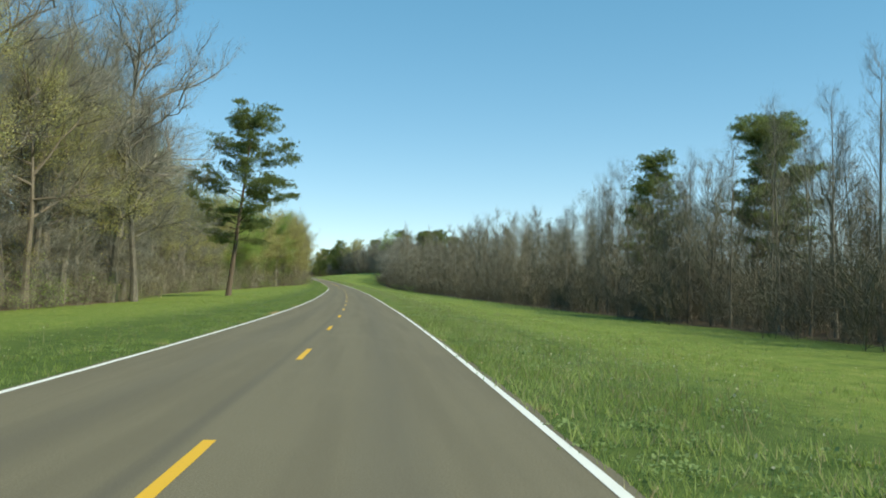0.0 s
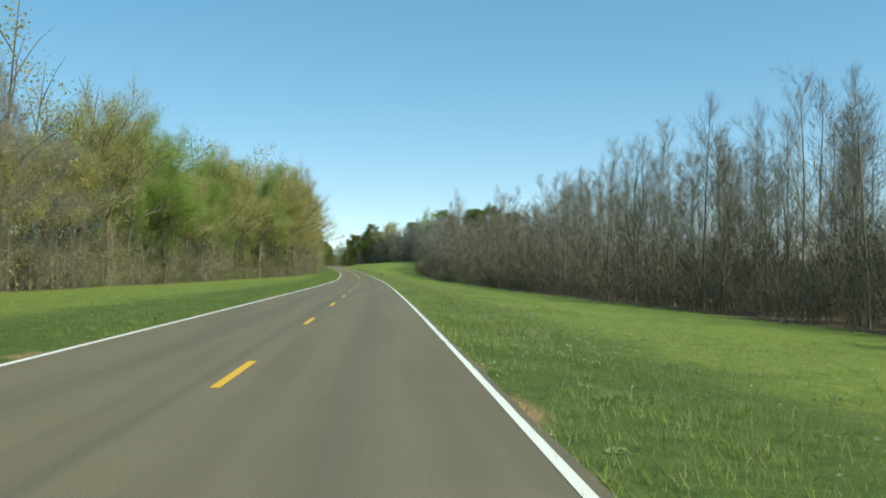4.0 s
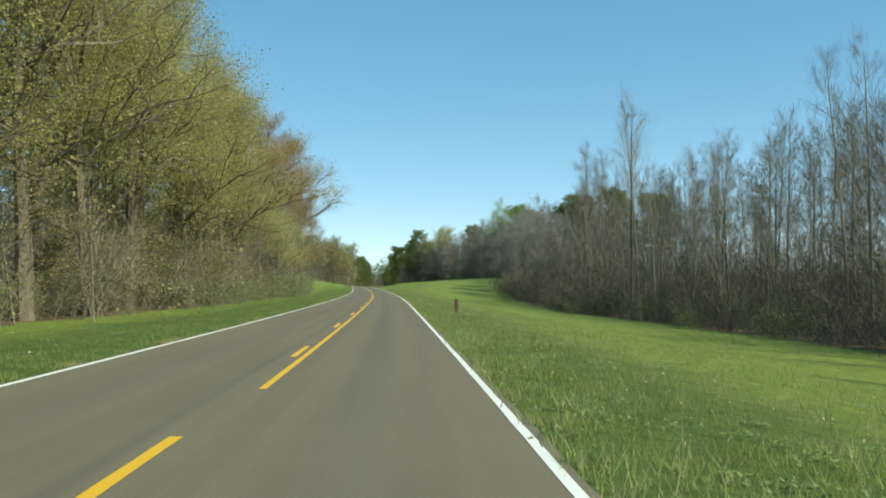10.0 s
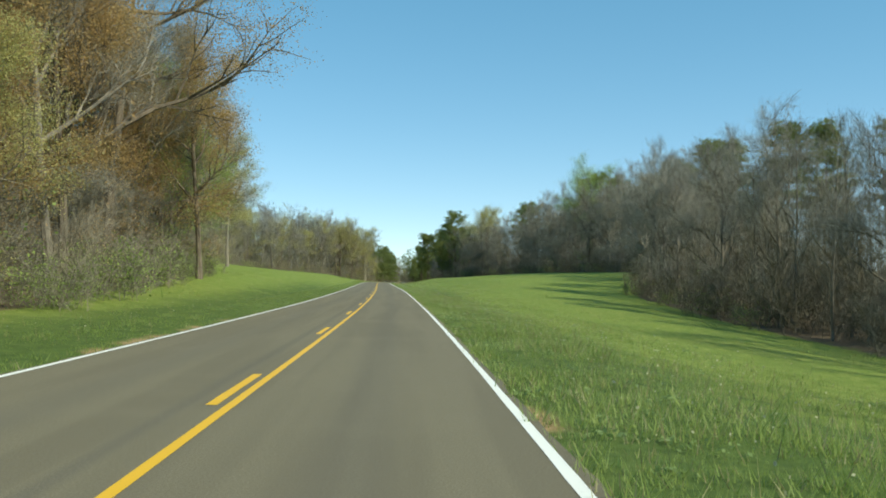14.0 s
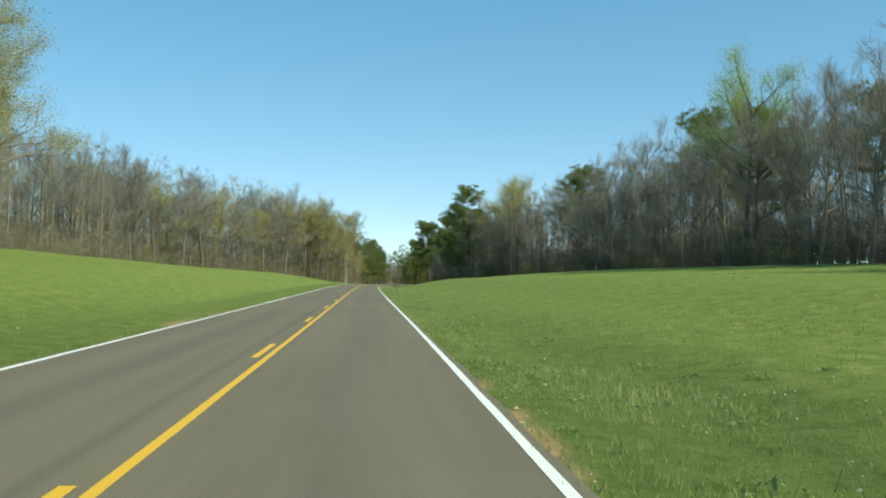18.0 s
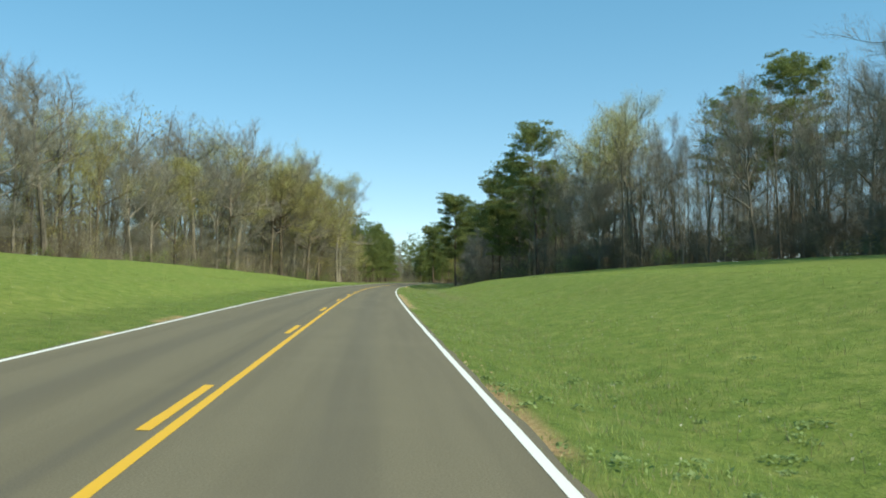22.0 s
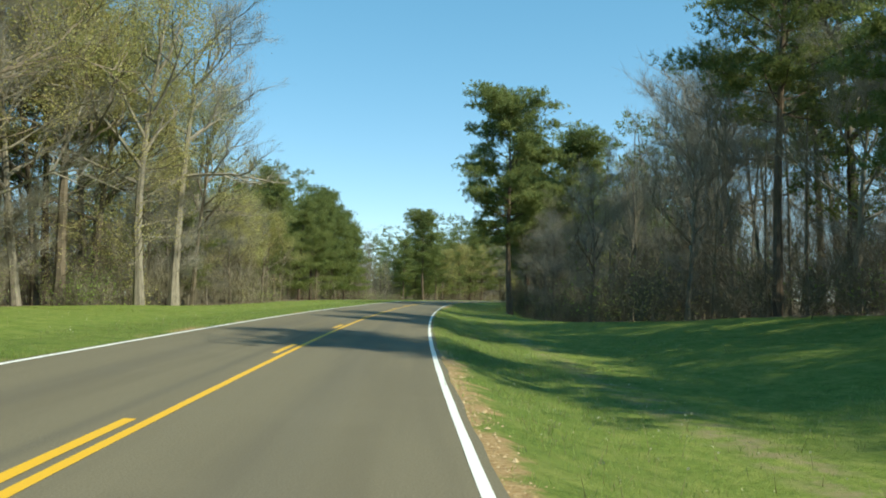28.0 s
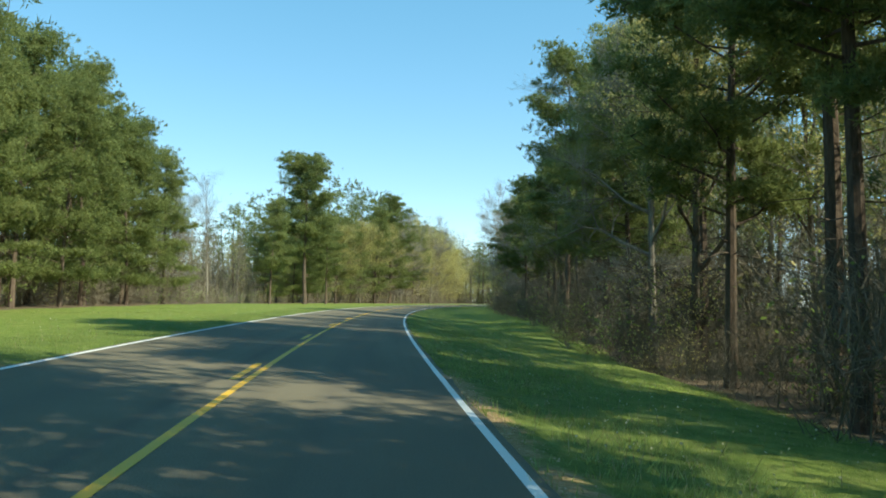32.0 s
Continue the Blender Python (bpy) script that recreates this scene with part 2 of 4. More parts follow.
def object_coords(nt):
    return nt.nodes.new("ShaderNodeTexCoord").outputs["Object"]


def asphalt_material():
    m, nt, b = material("asphalt", 0.86, 0.25)
    stretched, across, _ = along_road(nt, 1.0, 0.035)
    flat, _, _ = along_road(nt)
    grain = noise_tex(nt, 55, 3, 0.7, flat)
    patch = noise_tex(nt, 0.35, 4, 0.6, flat)
    streak = noise_tex(nt, 1.6, 3, 0.55, stretched)
    base = ramp(nt, grain, [(0.3, (0.118, 0.102, 0.067)), (0.5, (0.170, 0.149, 0.100)), (0.72, (0.245, 0.215, 0.148))])
    col = mix(nt, arith(nt, 'MULTIPLY', step(nt, streak, 0.42, 0.62), 0.45), base, (0.128, 0.111, 0.076))
    col = mix(nt, arith(nt, 'MULTIPLY', step(nt, patch, 0.5, 0.7), 0.25), col, (0.205, 0.18, 0.122))
    # tyre-polished wheel tracks and the darker oil line between them
    lane = arith(nt, 'ABSOLUTE', arith(nt, 'SUBTRACT', arith(nt, 'ABSOLUTE', across), 1.62))
    oil = arith(nt, 'SUBTRACT', 1.0, step(nt, lane, 0.05, 0.55))
    col = mix(nt, arith(nt, 'MULTIPLY', oil, 0.22), col, (0.09, 0.085, 0.075))
    seam = arith(nt, 'SUBTRACT', 1.0, step(nt, arith(nt, 'ABSOLUTE', arith(nt, 'ADD', across, 0.28)), 0.01, 0.16))
    col = mix(nt, arith(nt, 'MULTIPLY', seam, 0.35), col, (0.085, 0.08, 0.07))
    nt.links.new(col, b.inputs["Base Color"])
    bump(nt, b, grain, 0.5, 0.01)
    return m


def paint_material(name, color, worn):
    m, nt, b = material(name, 0.6, 0.3)
    flat, _, _ = along_road(nt)
    wear = noise_tex(nt, 26, 5, 0.75, flat)
    nt.links.new(mix(nt, step(nt, wear, 0.60, 0.72), color, worn), b.inputs["Base Color"])
    bump(nt, b, wear, 0.3, 0.004)
    return m


def ground_material():
    m, nt, b = material("grass_ground", 0.9, 0.15)
    flat, across, along = along_road(nt)
    fine = noise_tex(nt, 9, 5, 0.75, flat)
    medium = noise_tex(nt, 0.55, 5, 0.65, flat)
    broad = noise_tex(nt, 0.06, 3, 0.55, flat)
    grass = ramp(nt, fine, [(0.25, (0.085, 0.128, 0.024)), (0.5, (0.150, 0.215, 0.040)), (0.75, (0.235, 0.300, 0.072))])
    lush = mix(nt, arith(nt, 'MULTIPLY', step(nt, medium, 0.45, 0.68), 0.55), grass, (0.168, 0.215, 0.045))
    lush = mix(nt, arith(nt, 'MULTIPLY', step(nt, broad, 0.48, 0.66), 0.4), lush, (0.185, 0.215, 0.05))
    tufts = noise_tex(nt, 2.4, 5, 0.7, flat)
    lush = mix(nt, arith(nt, 'MULTIPLY', arith(nt, 'SUBTRACT', 1.0, step(nt, tufts, 0.36, 0.5)), 0.5), lush, (0.070, 0.118, 0.020))
    straw = noise_tex(nt, 1.3, 6, 0.7, flat)
    lush = mix(nt, arith(nt, 'MULTIPLY', step(nt, straw, 0.60, 0.74), 0.6), lush, (0.21, 0.185, 0.085))
    # tussocks and bleached thatch on the mown banks, ranker growth by the road
    thatch = noise_tex(nt, 1.9, 8, 0.78, along_road(nt, 1.0, 0.6)[0])
    lush = mix(nt, arith(nt, 'MULTIPLY', step(nt, thatch, 0.44, 0.66), 0.7), lush, (0.300, 0.318, 0.092))
    lush = mix(nt, arith(nt, 'MULTIPLY', arith(nt, 'SUBTRACT', 1.0, step(nt, thatch, 0.34, 0.43)), 0.6), lush, (0.068, 0.125, 0.026))
    reach = arith(nt, 'ADD', arith(nt, 'ABSOLUTE', across), arith(nt, 'MULTIPLY', arith(nt, 'SUBTRACT', noise_tex(nt, 0.25, 4, 0.6, flat), 0.5), 5.0))
    rank = arith(nt, 'MULTIPLY', arith(nt, 'SUBTRACT', 1.0, step(nt, reach, 6.0, 9.5)), arith(nt, 'SUBTRACT', 1.0, step(nt, along, 400, 470)))
    strip = arith(nt, 'MULTIPLY', arith(nt, 'SUBTRACT', 1.0, step(nt, reach, 4.6, 7.0)), 0.45)
    rank = arith(nt, 'MAXIMUM', rank, strip)
    lush = mix(nt, arith(nt, 'MULTIPLY', rank, 0.85), lush, ramp(nt, tufts, [(0.3, (0.040, 0.072, 0.018)), (0.55, (0.082, 0.126, 0.031)), (0.75, (0.130, 0.176, 0.050))]))
    # a dry rut along the foot of the bank
    rut = arith(nt, 'SUBTRACT', 1.0, step(nt, arith(nt, 'ABSOLUTE', arith(nt, 'SUBTRACT', across, 7.2)), 0.15, 0.75))
    rut = arith(nt, 'MULTIPLY', rut, arith(nt, 'MULTIPLY', step(nt, along, 540, 580), arith(nt, 'SUBTRACT', 1.0, step(nt, along, 690, 720))))
    lush = mix(nt, arith(nt, 'MULTIPLY', rut, step(nt, straw, 0.42, 0.60)), lush, (0.27, 0.235, 0.12))
    side = arith(nt, 'ABSOLUTE', across)
    edge = arith(nt, 'SUBTRACT', 1.0, step(nt, side, 3.40, 3.75))
    soil_at = arith(nt, 'MULTIPLY', step(nt, noise_tex(nt, 0.16, 3, 0.7, flat), 0.54, 0.62), edge)
    # bare eroded soil along the right edge in a few stretches
    ragged_edge = arith(nt, 'ADD', across, arith(nt, 'MULTIPLY', arith(nt, 'SUBTRACT', noise_tex(nt, 0.9, 4, 0.7, flat), 0.5), 2.2))
    bare = arith(nt, 'MULTIPLY', arith(nt, 'SUBTRACT', 1.0, step(nt, ragged_edge, 3.45, 3.85)), step(nt, across, 3.3, 3.4))
    for s0, s1 in BARE_SOIL:
        here = arith(nt, 'MULTIPLY', step(nt, along, s0 - 3, s0 + 3), arith(nt, 'SUBTRACT', 1.0, step(nt, along, s1 - 3, s1 + 3)))
        soil_at = arith(nt, 'MAXIMUM', soil_at, arith(nt, 'MULTIPLY', here, bare))
    soil = ramp(nt, noise_tex(nt, 14, 4, 0.7, flat), [(0.3, (0.25, 0.155, 0.072)), (0.7, (0.50, 0.36, 0.19))])
    col = mix(nt, soil_at, lush, soil)
    litter_at = nt.nodes.new("ShaderNodeAttribute")
    litter_at.attribute_name = "woods"
    leaf = ramp(nt, noise_tex(nt, 5, 6, 0.8, flat), [(0.3, (0.065, 0.048, 0.030)), (0.52, (0.155, 0.118, 0.078)), (0.75, (0.28, 0.225, 0.165))])
    ragged = arith(nt, 'ADD', litter_at.outputs["Fac"], arith(nt, 'MULTIPLY', arith(nt, 'SUBTRACT', noise_tex(nt, 0.5, 4, 0.7, flat), 0.5), 1.2))
    col = mix(nt, step(nt, ragged, 0.35, 0.65), col, leaf)
    nt.links.new(col, b.inputs["Base Color"])
    bump(nt, b, fine, 0.9, 0.06)
    return m


def leaf_material(name, dark, mid, light, glow=0.35):
    """Thin foliage: each clump has its own tint, and lets some light through."""
    m, nt, b = material(name, 0.65, 0.2)
    geo = nt.nodes.new("ShaderNodeNewGeometry")
    info = nt.nodes.new("ShaderNodeObjectInfo")
    clump = noise_tex(nt, 0.45, 3, 0.6, object_coords(nt))
    tint = arith(nt, 'ADD', arith(nt, 'MULTIPLY', geo.outputs["Random Per Island"], 0.38), arith(nt, 'MULTIPLY', info.outputs["Random"], 0.27))
    tint = arith(nt, 'ADD', tint, arith(nt, 'MULTIPLY', step(nt, clump, 0.30, 0.70), 0.35))
    col = ramp(nt, tint, [(0.1, dark), (0.5, mid), (0.92, light)])
    nt.links.new(col, b.inputs["Base Color"])
    thin = nt.nodes.new("ShaderNodeBsdfTranslucent")
    nt.links.new(col, thin.inputs[0])
    both = nt.nodes.new("ShaderNodeMixShader")
    both.inputs[0].default_value = glow
    nt.links.new(b.outputs[0], both.inputs[1])
    nt.links.new(thin.outputs[0], both.inputs[2])
    nt.links.new(both.outputs[0], nt.nodes["Material Output"].inputs[0])
    return m


def bark_material(name, dark, light, scale=6.0):
    m, nt, b = material(name, 0.92, 0.15)
    at = object_coords(nt)
    mp = nt.nodes.new("ShaderNodeMapping")
    mp.inputs["Scale"].default_value = (1, 1, 0.22)
    nt.links.new(at, mp.inputs[0])
    n = noise_tex(nt, scale, 5, 0.75, mp.outputs[0])
    info = nt.nodes.new("ShaderNodeObjectInfo")
    tone = arith(nt, 'ADD', n, arith(nt, 'MULTIPLY', arith(nt, 'SUBTRACT', info.outputs["Random"], 0.5), 0.25))
    nt.links.new(ramp(nt, tone, [(0.3, dark), (0.72, light)]), b.inputs["Base Color"])
    bump(nt, b, n, 0.7, 0.03)
    return m


ASPHALT = asphalt_material()
WHITE = paint_material("white_paint", (0.78, 0.78, 0.74), (0.45, 0.44, 0.40))
YELLOW = paint_material("yellow_paint", (0.72, 0.42, 0.035), (0.36, 0.25, 0.07))
GROUND = ground_material()
BARK_GREY = bark_material("grey_bark", (0.100, 0.087, 0.069), (0.35, 0.312, 0.252))
BARK_BROWN = bark_material("brown_bark", (0.085, 0.068, 0.050), (0.25, 0.205, 0.155))
BARK_PINE = bark_material("pine_bark", (0.062, 0.046, 0.036), (0.20, 0.150, 0.112), 9.0)
POST_WOOD = bark_material("post_wood", (0.070, 0.040, 0.028), (0.165, 0.100, 0.070), 12.0)
TWIG = bark_material("twig_bark", (0.135, 0.122, 0.090), (0.275, 0.252, 0.190), 3.0)
BRUSHWOOD = bark_material("brushwood_bark", (0.12, 0.105, 0.074), (0.265, 0.235, 0.17), 3.0)
OLIVE = leaf_material("olive_spring_leaf", (0.310, 0.288, 0.112), (0.500, 0.460, 0.185), (0.660, 0.605, 0.275), 0.52)
GREEN = leaf_material("fresh_green_leaf", (0.190, 0.268, 0.064), (0.310, 0.415, 0.108), (0.455, 0.555, 0.180), 0.55)
YELLOWGREEN = leaf_material("yellow_spring_leaf", (0.310, 0.285, 0.105), (0.465, 0.432, 0.180), (0.620, 0.580, 0.285), 0.55)
RUSSET = leaf_material("russet_spring_leaf", (0.280, 0.180, 0.080), (0.460, 0.315, 0.140), (0.580, 0.430, 0.210), 0.55)
GREYBUD = leaf_material("grey_budding_twig", (0.195, 0.180, 0.146), (0.300, 0.280, 0.230), (0.41, 0.385, 0.325), 0.35)
NEEDLE = leaf_material("pine_needle", (0.115, 0.148, 0.050), (0.205, 0.245, 0.085), (0.320, 0.355, 0.135), 0.5)
BLADE = leaf_material("grass_blade", (0.170, 0.245, 0.058), (0.275, 0.360, 0.098), (0.430, 0.505, 0.195), 0.5)
WEED = leaf_material("weed_leaf", (0.165, 0.245, 0.088), (0.255, 0.345, 0.130), (0.365, 0.455, 0.205), 0.45)
PALE = leaf_material("pale_seed_head", (0.42, 0.42, 0.25), (0.58, 0.57, 0.40), (0.74, 0.73, 0.60), 0.4)
SOIL = bark_material("tan_soil", (0.30, 0.20, 0.11), (0.56, 0.43, 0.27), 20.0)
STRAW = leaf_material("straw_blade", (0.22, 0.20, 0.09), (0.34, 0.31, 0.16), (0.48, 0.45, 0.27), 0.4)


# ---- the road's line, in stations along its centre ----
KNOT = -40.0 + 20.0 * np.arange(len(BEND))
STATION = np.arange(-40, 1062, 2.0)
HEADING = np.cumsum(np.interp(STATION, KNOT, BEND)) * 2e-3
HEADING -= np.interp(0, STATION, HEADING)
LINE_X, LINE_Y = np.cumsum(-np.sin(HEADING)) * 2, np.cumsum(np.cos(HEADING)) * 2
LINE_Z = np.cumsum(np.interp(STATION, KNOT, GRADE)) * 2e-2
for axis in (LINE_X, LINE_Y, LINE_Z):
    axis -= np.interp(0, STATION, axis)
TILT_AT = -40.0 + 80.0 * np.arange(len(TILT))

# station, woods' edge, then ground heights beside the road at 5.5, 9, 16 m and at the woods
RIGHT = np.array(RIGHT_BANK)
LEFT = np.array(LEFT_BANK)


def place(s, d):
    """World x, y of a station and a distance to the right of the centre line."""
    s, d = np.asarray(s, float), np.asarray(d, float)
    h = np.interp(s, STATION, HEADING)
    over = s - np.clip(s, -40, 1060)
    return (np.interp(s, STATION, LINE_X) - np.sin(h) * over + d * np.cos(h),
            np.interp(s, STATION, LINE_Y) + np.cos(h) * over + d * np.sin(h))


def road_z(s, d):
    return np.interp(s, STATION, LINE_Z) - np.tan(np.radians(np.interp(s, TILT_AT, TILT))) * np.clip(d, -4.2, 4.2)


def edge_of(s, side):
    t = RIGHT if side > 0 else LEFT
    return np.interp(s, t[:, 0], t[:, 1])


def ground_z(s, d):
    s, d = np.broadcast_arrays(np.asarray(s, float), np.asarray(d, float))
    out = np.zeros(s.shape)
    for side, t in ((1, RIGHT), (-1, LEFT)):
        a = np.abs(d)
        e, z5, z9, z16, ze = (np.interp(s, t[:, 0], t[:, i]) for i in range(1, 6))
        e = np.maximum(e, 11.0)
        z = np.zeros(s.shape)
        mid = np.minimum(16.0, 9 + (e - 9) * 0.55)
        marks = [np.full(s.shape, 3.4), np.full(s.shape, 5.5), np.full(s.shape, 9.0), mid, e, e + 60, e + 900]
        zs = [np.full(s.shape, -0.02), z5, z9, z16, ze, ze + 0.8, ze + 2.0]
        for i in range(len(marks) - 1):
            u = np.clip((a - marks[i]) / np.maximum(marks[i + 1] - marks[i], 0.01), 0, 1)
            v = u * u * (3 - 2 * u) * 0.5 + u * 0.5
            z = np.where(a > marks[i], zs[i] + (zs[i + 1] - zs[i]) * v, z)
        out = np.where(d * side > 0, z, out)
    out = np.where(np.abs(d) < 3.3, -0.06, out)
    return out + road_z(s, d)


def quick_mesh(name, verts, faces):
    """A mesh from arrays; a face is a row of three or four corners (a triangle's last corner may stand twice)."""
    verts, faces = np.asarray(verts, dtype=np.float32), np.asarray(faces, dtype=np.int32)
    if faces.shape[1] == 3:
        faces = np.concatenate([faces, faces[:, 2:]], 1)
    tri = faces[:, 2] == faces[:, 3]
    keep = np.ones(faces.shape, dtype=bool)
    keep[tri, 3] = False
    sizes = np.where(tri, 3, 4)
    me = bpy.data.meshes.new(name)
    me.vertices.add(len(verts))
    me.vertices.foreach_set("co", verts.ravel())
    me.loops.add(int(sizes.sum()))
    me.loops.foreach_set("vertex_index", faces[keep])
    me.polygons.add(len(faces))
    me.polygons.foreach_set("loop_start", (np.cumsum(sizes) - sizes).astype(np.int32))
    me.update(calc_edges=True)
    return me


def mesh_object(name, verts, faces, mats, uv=None, smooth=False, mat_index=None):
    me = quick_mesh(name, verts, faces)
    for m in mats:
        me.materials.append(m)
    if mat_index is not None:
        me.polygons.foreach_set("material_index", np.asarray(mat_index, dtype=np.int32))
    me.polygons.foreach_set("use_smooth", np.full(len(me.polygons), smooth, dtype=bool))
    if uv is not None:
        layer = me.uv_layers.new(name="road")
        loops = np.zeros(len(me.loops), dtype=np.int32)
        me.loops.foreach_get("vertex_index", loops)
        layer.data.foreach_set("uv", np.asarray(uv, dtype=np.float32)[loops].ravel())
    me.update()
    return new(name, me)


def grid_faces(rows, cols):
    i = (np.arange(rows - 1)[:, None] * cols + np.arange(cols - 1)[None, :]).ravel()
    return np.stack([i, i + 1, i + cols + 1, i + cols], 1)


# ---- ground: one sheet out to the horizon ----
rows_s = np.concatenate([[-3000, -1200, -400, -150], np.arange(-60, 1080, 3.0), [1150, 1400, 2000, 3600]])
half = np.concatenate([[3.2, 3.6, 3.9, 4.3, 4.8, 5.5, 6.3, 7.2, 8.2, 9.4, 10.8], np.arange(12, 52, 1.6), [56, 64, 76, 95, 130, 200, 330, 520]])
cols_d = np.concatenate([-half[::-1], [0.0], half])
S, D = np.meshgrid(rows_s, cols_d, indexing="ij")
gx, gy = place(S, D)
rough = np.array([noise.noise(Vector((x * 0.11, y * 0.11, 0))) for x, y in zip(gx.ravel(), gy.ravel())]).reshape(S.shape)
gz = ground_z(S, D) + rough * 0.10 * np.clip((np.abs(D) - 5) / 5, 0, 1)
gx = gx + np.where(np.abs(D) >= 520, np.sign(D) * 3000, 0)
ground = mesh_object("ground", np.stack([gx.ravel(), gy.ravel(), gz.ravel()], 1), grid_faces(*S.shape), [GROUND], np.stack([D.ravel(), S.ravel()], 1), True)
woods_mask = np.where(D > 0, np.clip((D - edge_of(S, 1) + 1.2 + np.interp(S, [40, 120, 370, 410], [0, 2.6, 2.6, 0])) / np.interp(S, [40, 120, 370, 410], [2, 5, 5, 2]), 0, 1), np.clip((-D - edge_of(S, -1) + 1.2) / 2.0, 0, 1))
attr = ground.data.attributes.new("woods", 'FLOAT', 'POINT')
attr.data.foreach_set("value", woods_mask.ravel().astype(np.float32))
tagged(ground, "bright green spring grass verges and leaf-littered woodland floor", "ground", kind="structure")


def ribbon(name, s0, s1, d0, d1, lift, mat, pace=2.0, edge_wave=0.0, thick=0.0):
    n = max(2, int(round((s1 - s0) / pace)) + 1)
    ss = np.linspace(s0, s1, n)
    wob0 = np.array([noise.noise(Vector((s * 0.9, 3.3, 0))) + 0.6 * noise.noise(Vector((s * 3.1, 7.7, 0))) for s in ss]) * edge_wave
    wob1 = np.array([noise.noise(Vector((s * 0.8, 9.3, 0))) + 0.6 * noise.noise(Vector((s * 2.7, 1.7, 0))) for s in ss]) * edge_wave
    lines = [(d0 + wob0, lift), (d1 + wob1, lift)]
    if d1 - d0 > 2:
        lines = [(d0 + wob0, lift), *[(np.full(n, d), lift) for d in (-3.0, -1.5, 0.0, 1.5, 3.0)], (d1 + wob1, lift)]
    if thick:
        lines = [(lines[0][0] - 0.03, lift - thick), *lines, (lines[-1][0] + 0.03, lift - thick)]
    verts, uv = [], []
    for d, z in lines:
        x, y = place(ss, d)
        verts.append(np.stack([x, y, road_z(ss, d) + z], 1))
        uv.append(np.stack([d, ss], 1))
    f = grid_faces(len(lines), n)[:, ::-1]
    return mesh_object(name, np.concatenate(verts), f, [mat], np.concatenate(uv))


road = tagged(ribbon("road", -60, 1080, -3.22, 3.37, 0.0, ASPHALT, 1.0, 0.05, 0.09), "worn grey-brown asphalt two-lane road", "road", kind="structure")
tagged(ribbon("edge_line_right", -58, 1078, WR - 0.052, WR + 0.052, 0.005, WHITE, 1.0, 0.008), "solid white edge line painted on asphalt", "road marking", kind="structure")
tagged(ribbon("edge_line_left", -58, 1078, -WL - 0.052, -WL + 0.052, 0.005, WHITE, 1.0, 0.008), "solid white edge line painted on asphalt", "road marking", kind="structure")
tagged(ribbon("centre_line", SOLID_FROM, 1078, 0.206 - 0.052, 0.206 + 0.052, 0.005, YELLOW, 1.0, 0.006), "solid yellow no-passing centre line", "road marking", kind="structure")
for n in range(-4, 88):
    s = DASH_AT + n * 12.192
    tagged(ribbon("centre_dash", s - 1.525, s + 1.525, -0.06, 0.06, 0.005, YELLOW, 0.5, 0.006), "yellow centre dash painted on asphalt", "road marking", "centre dashes", "structure")


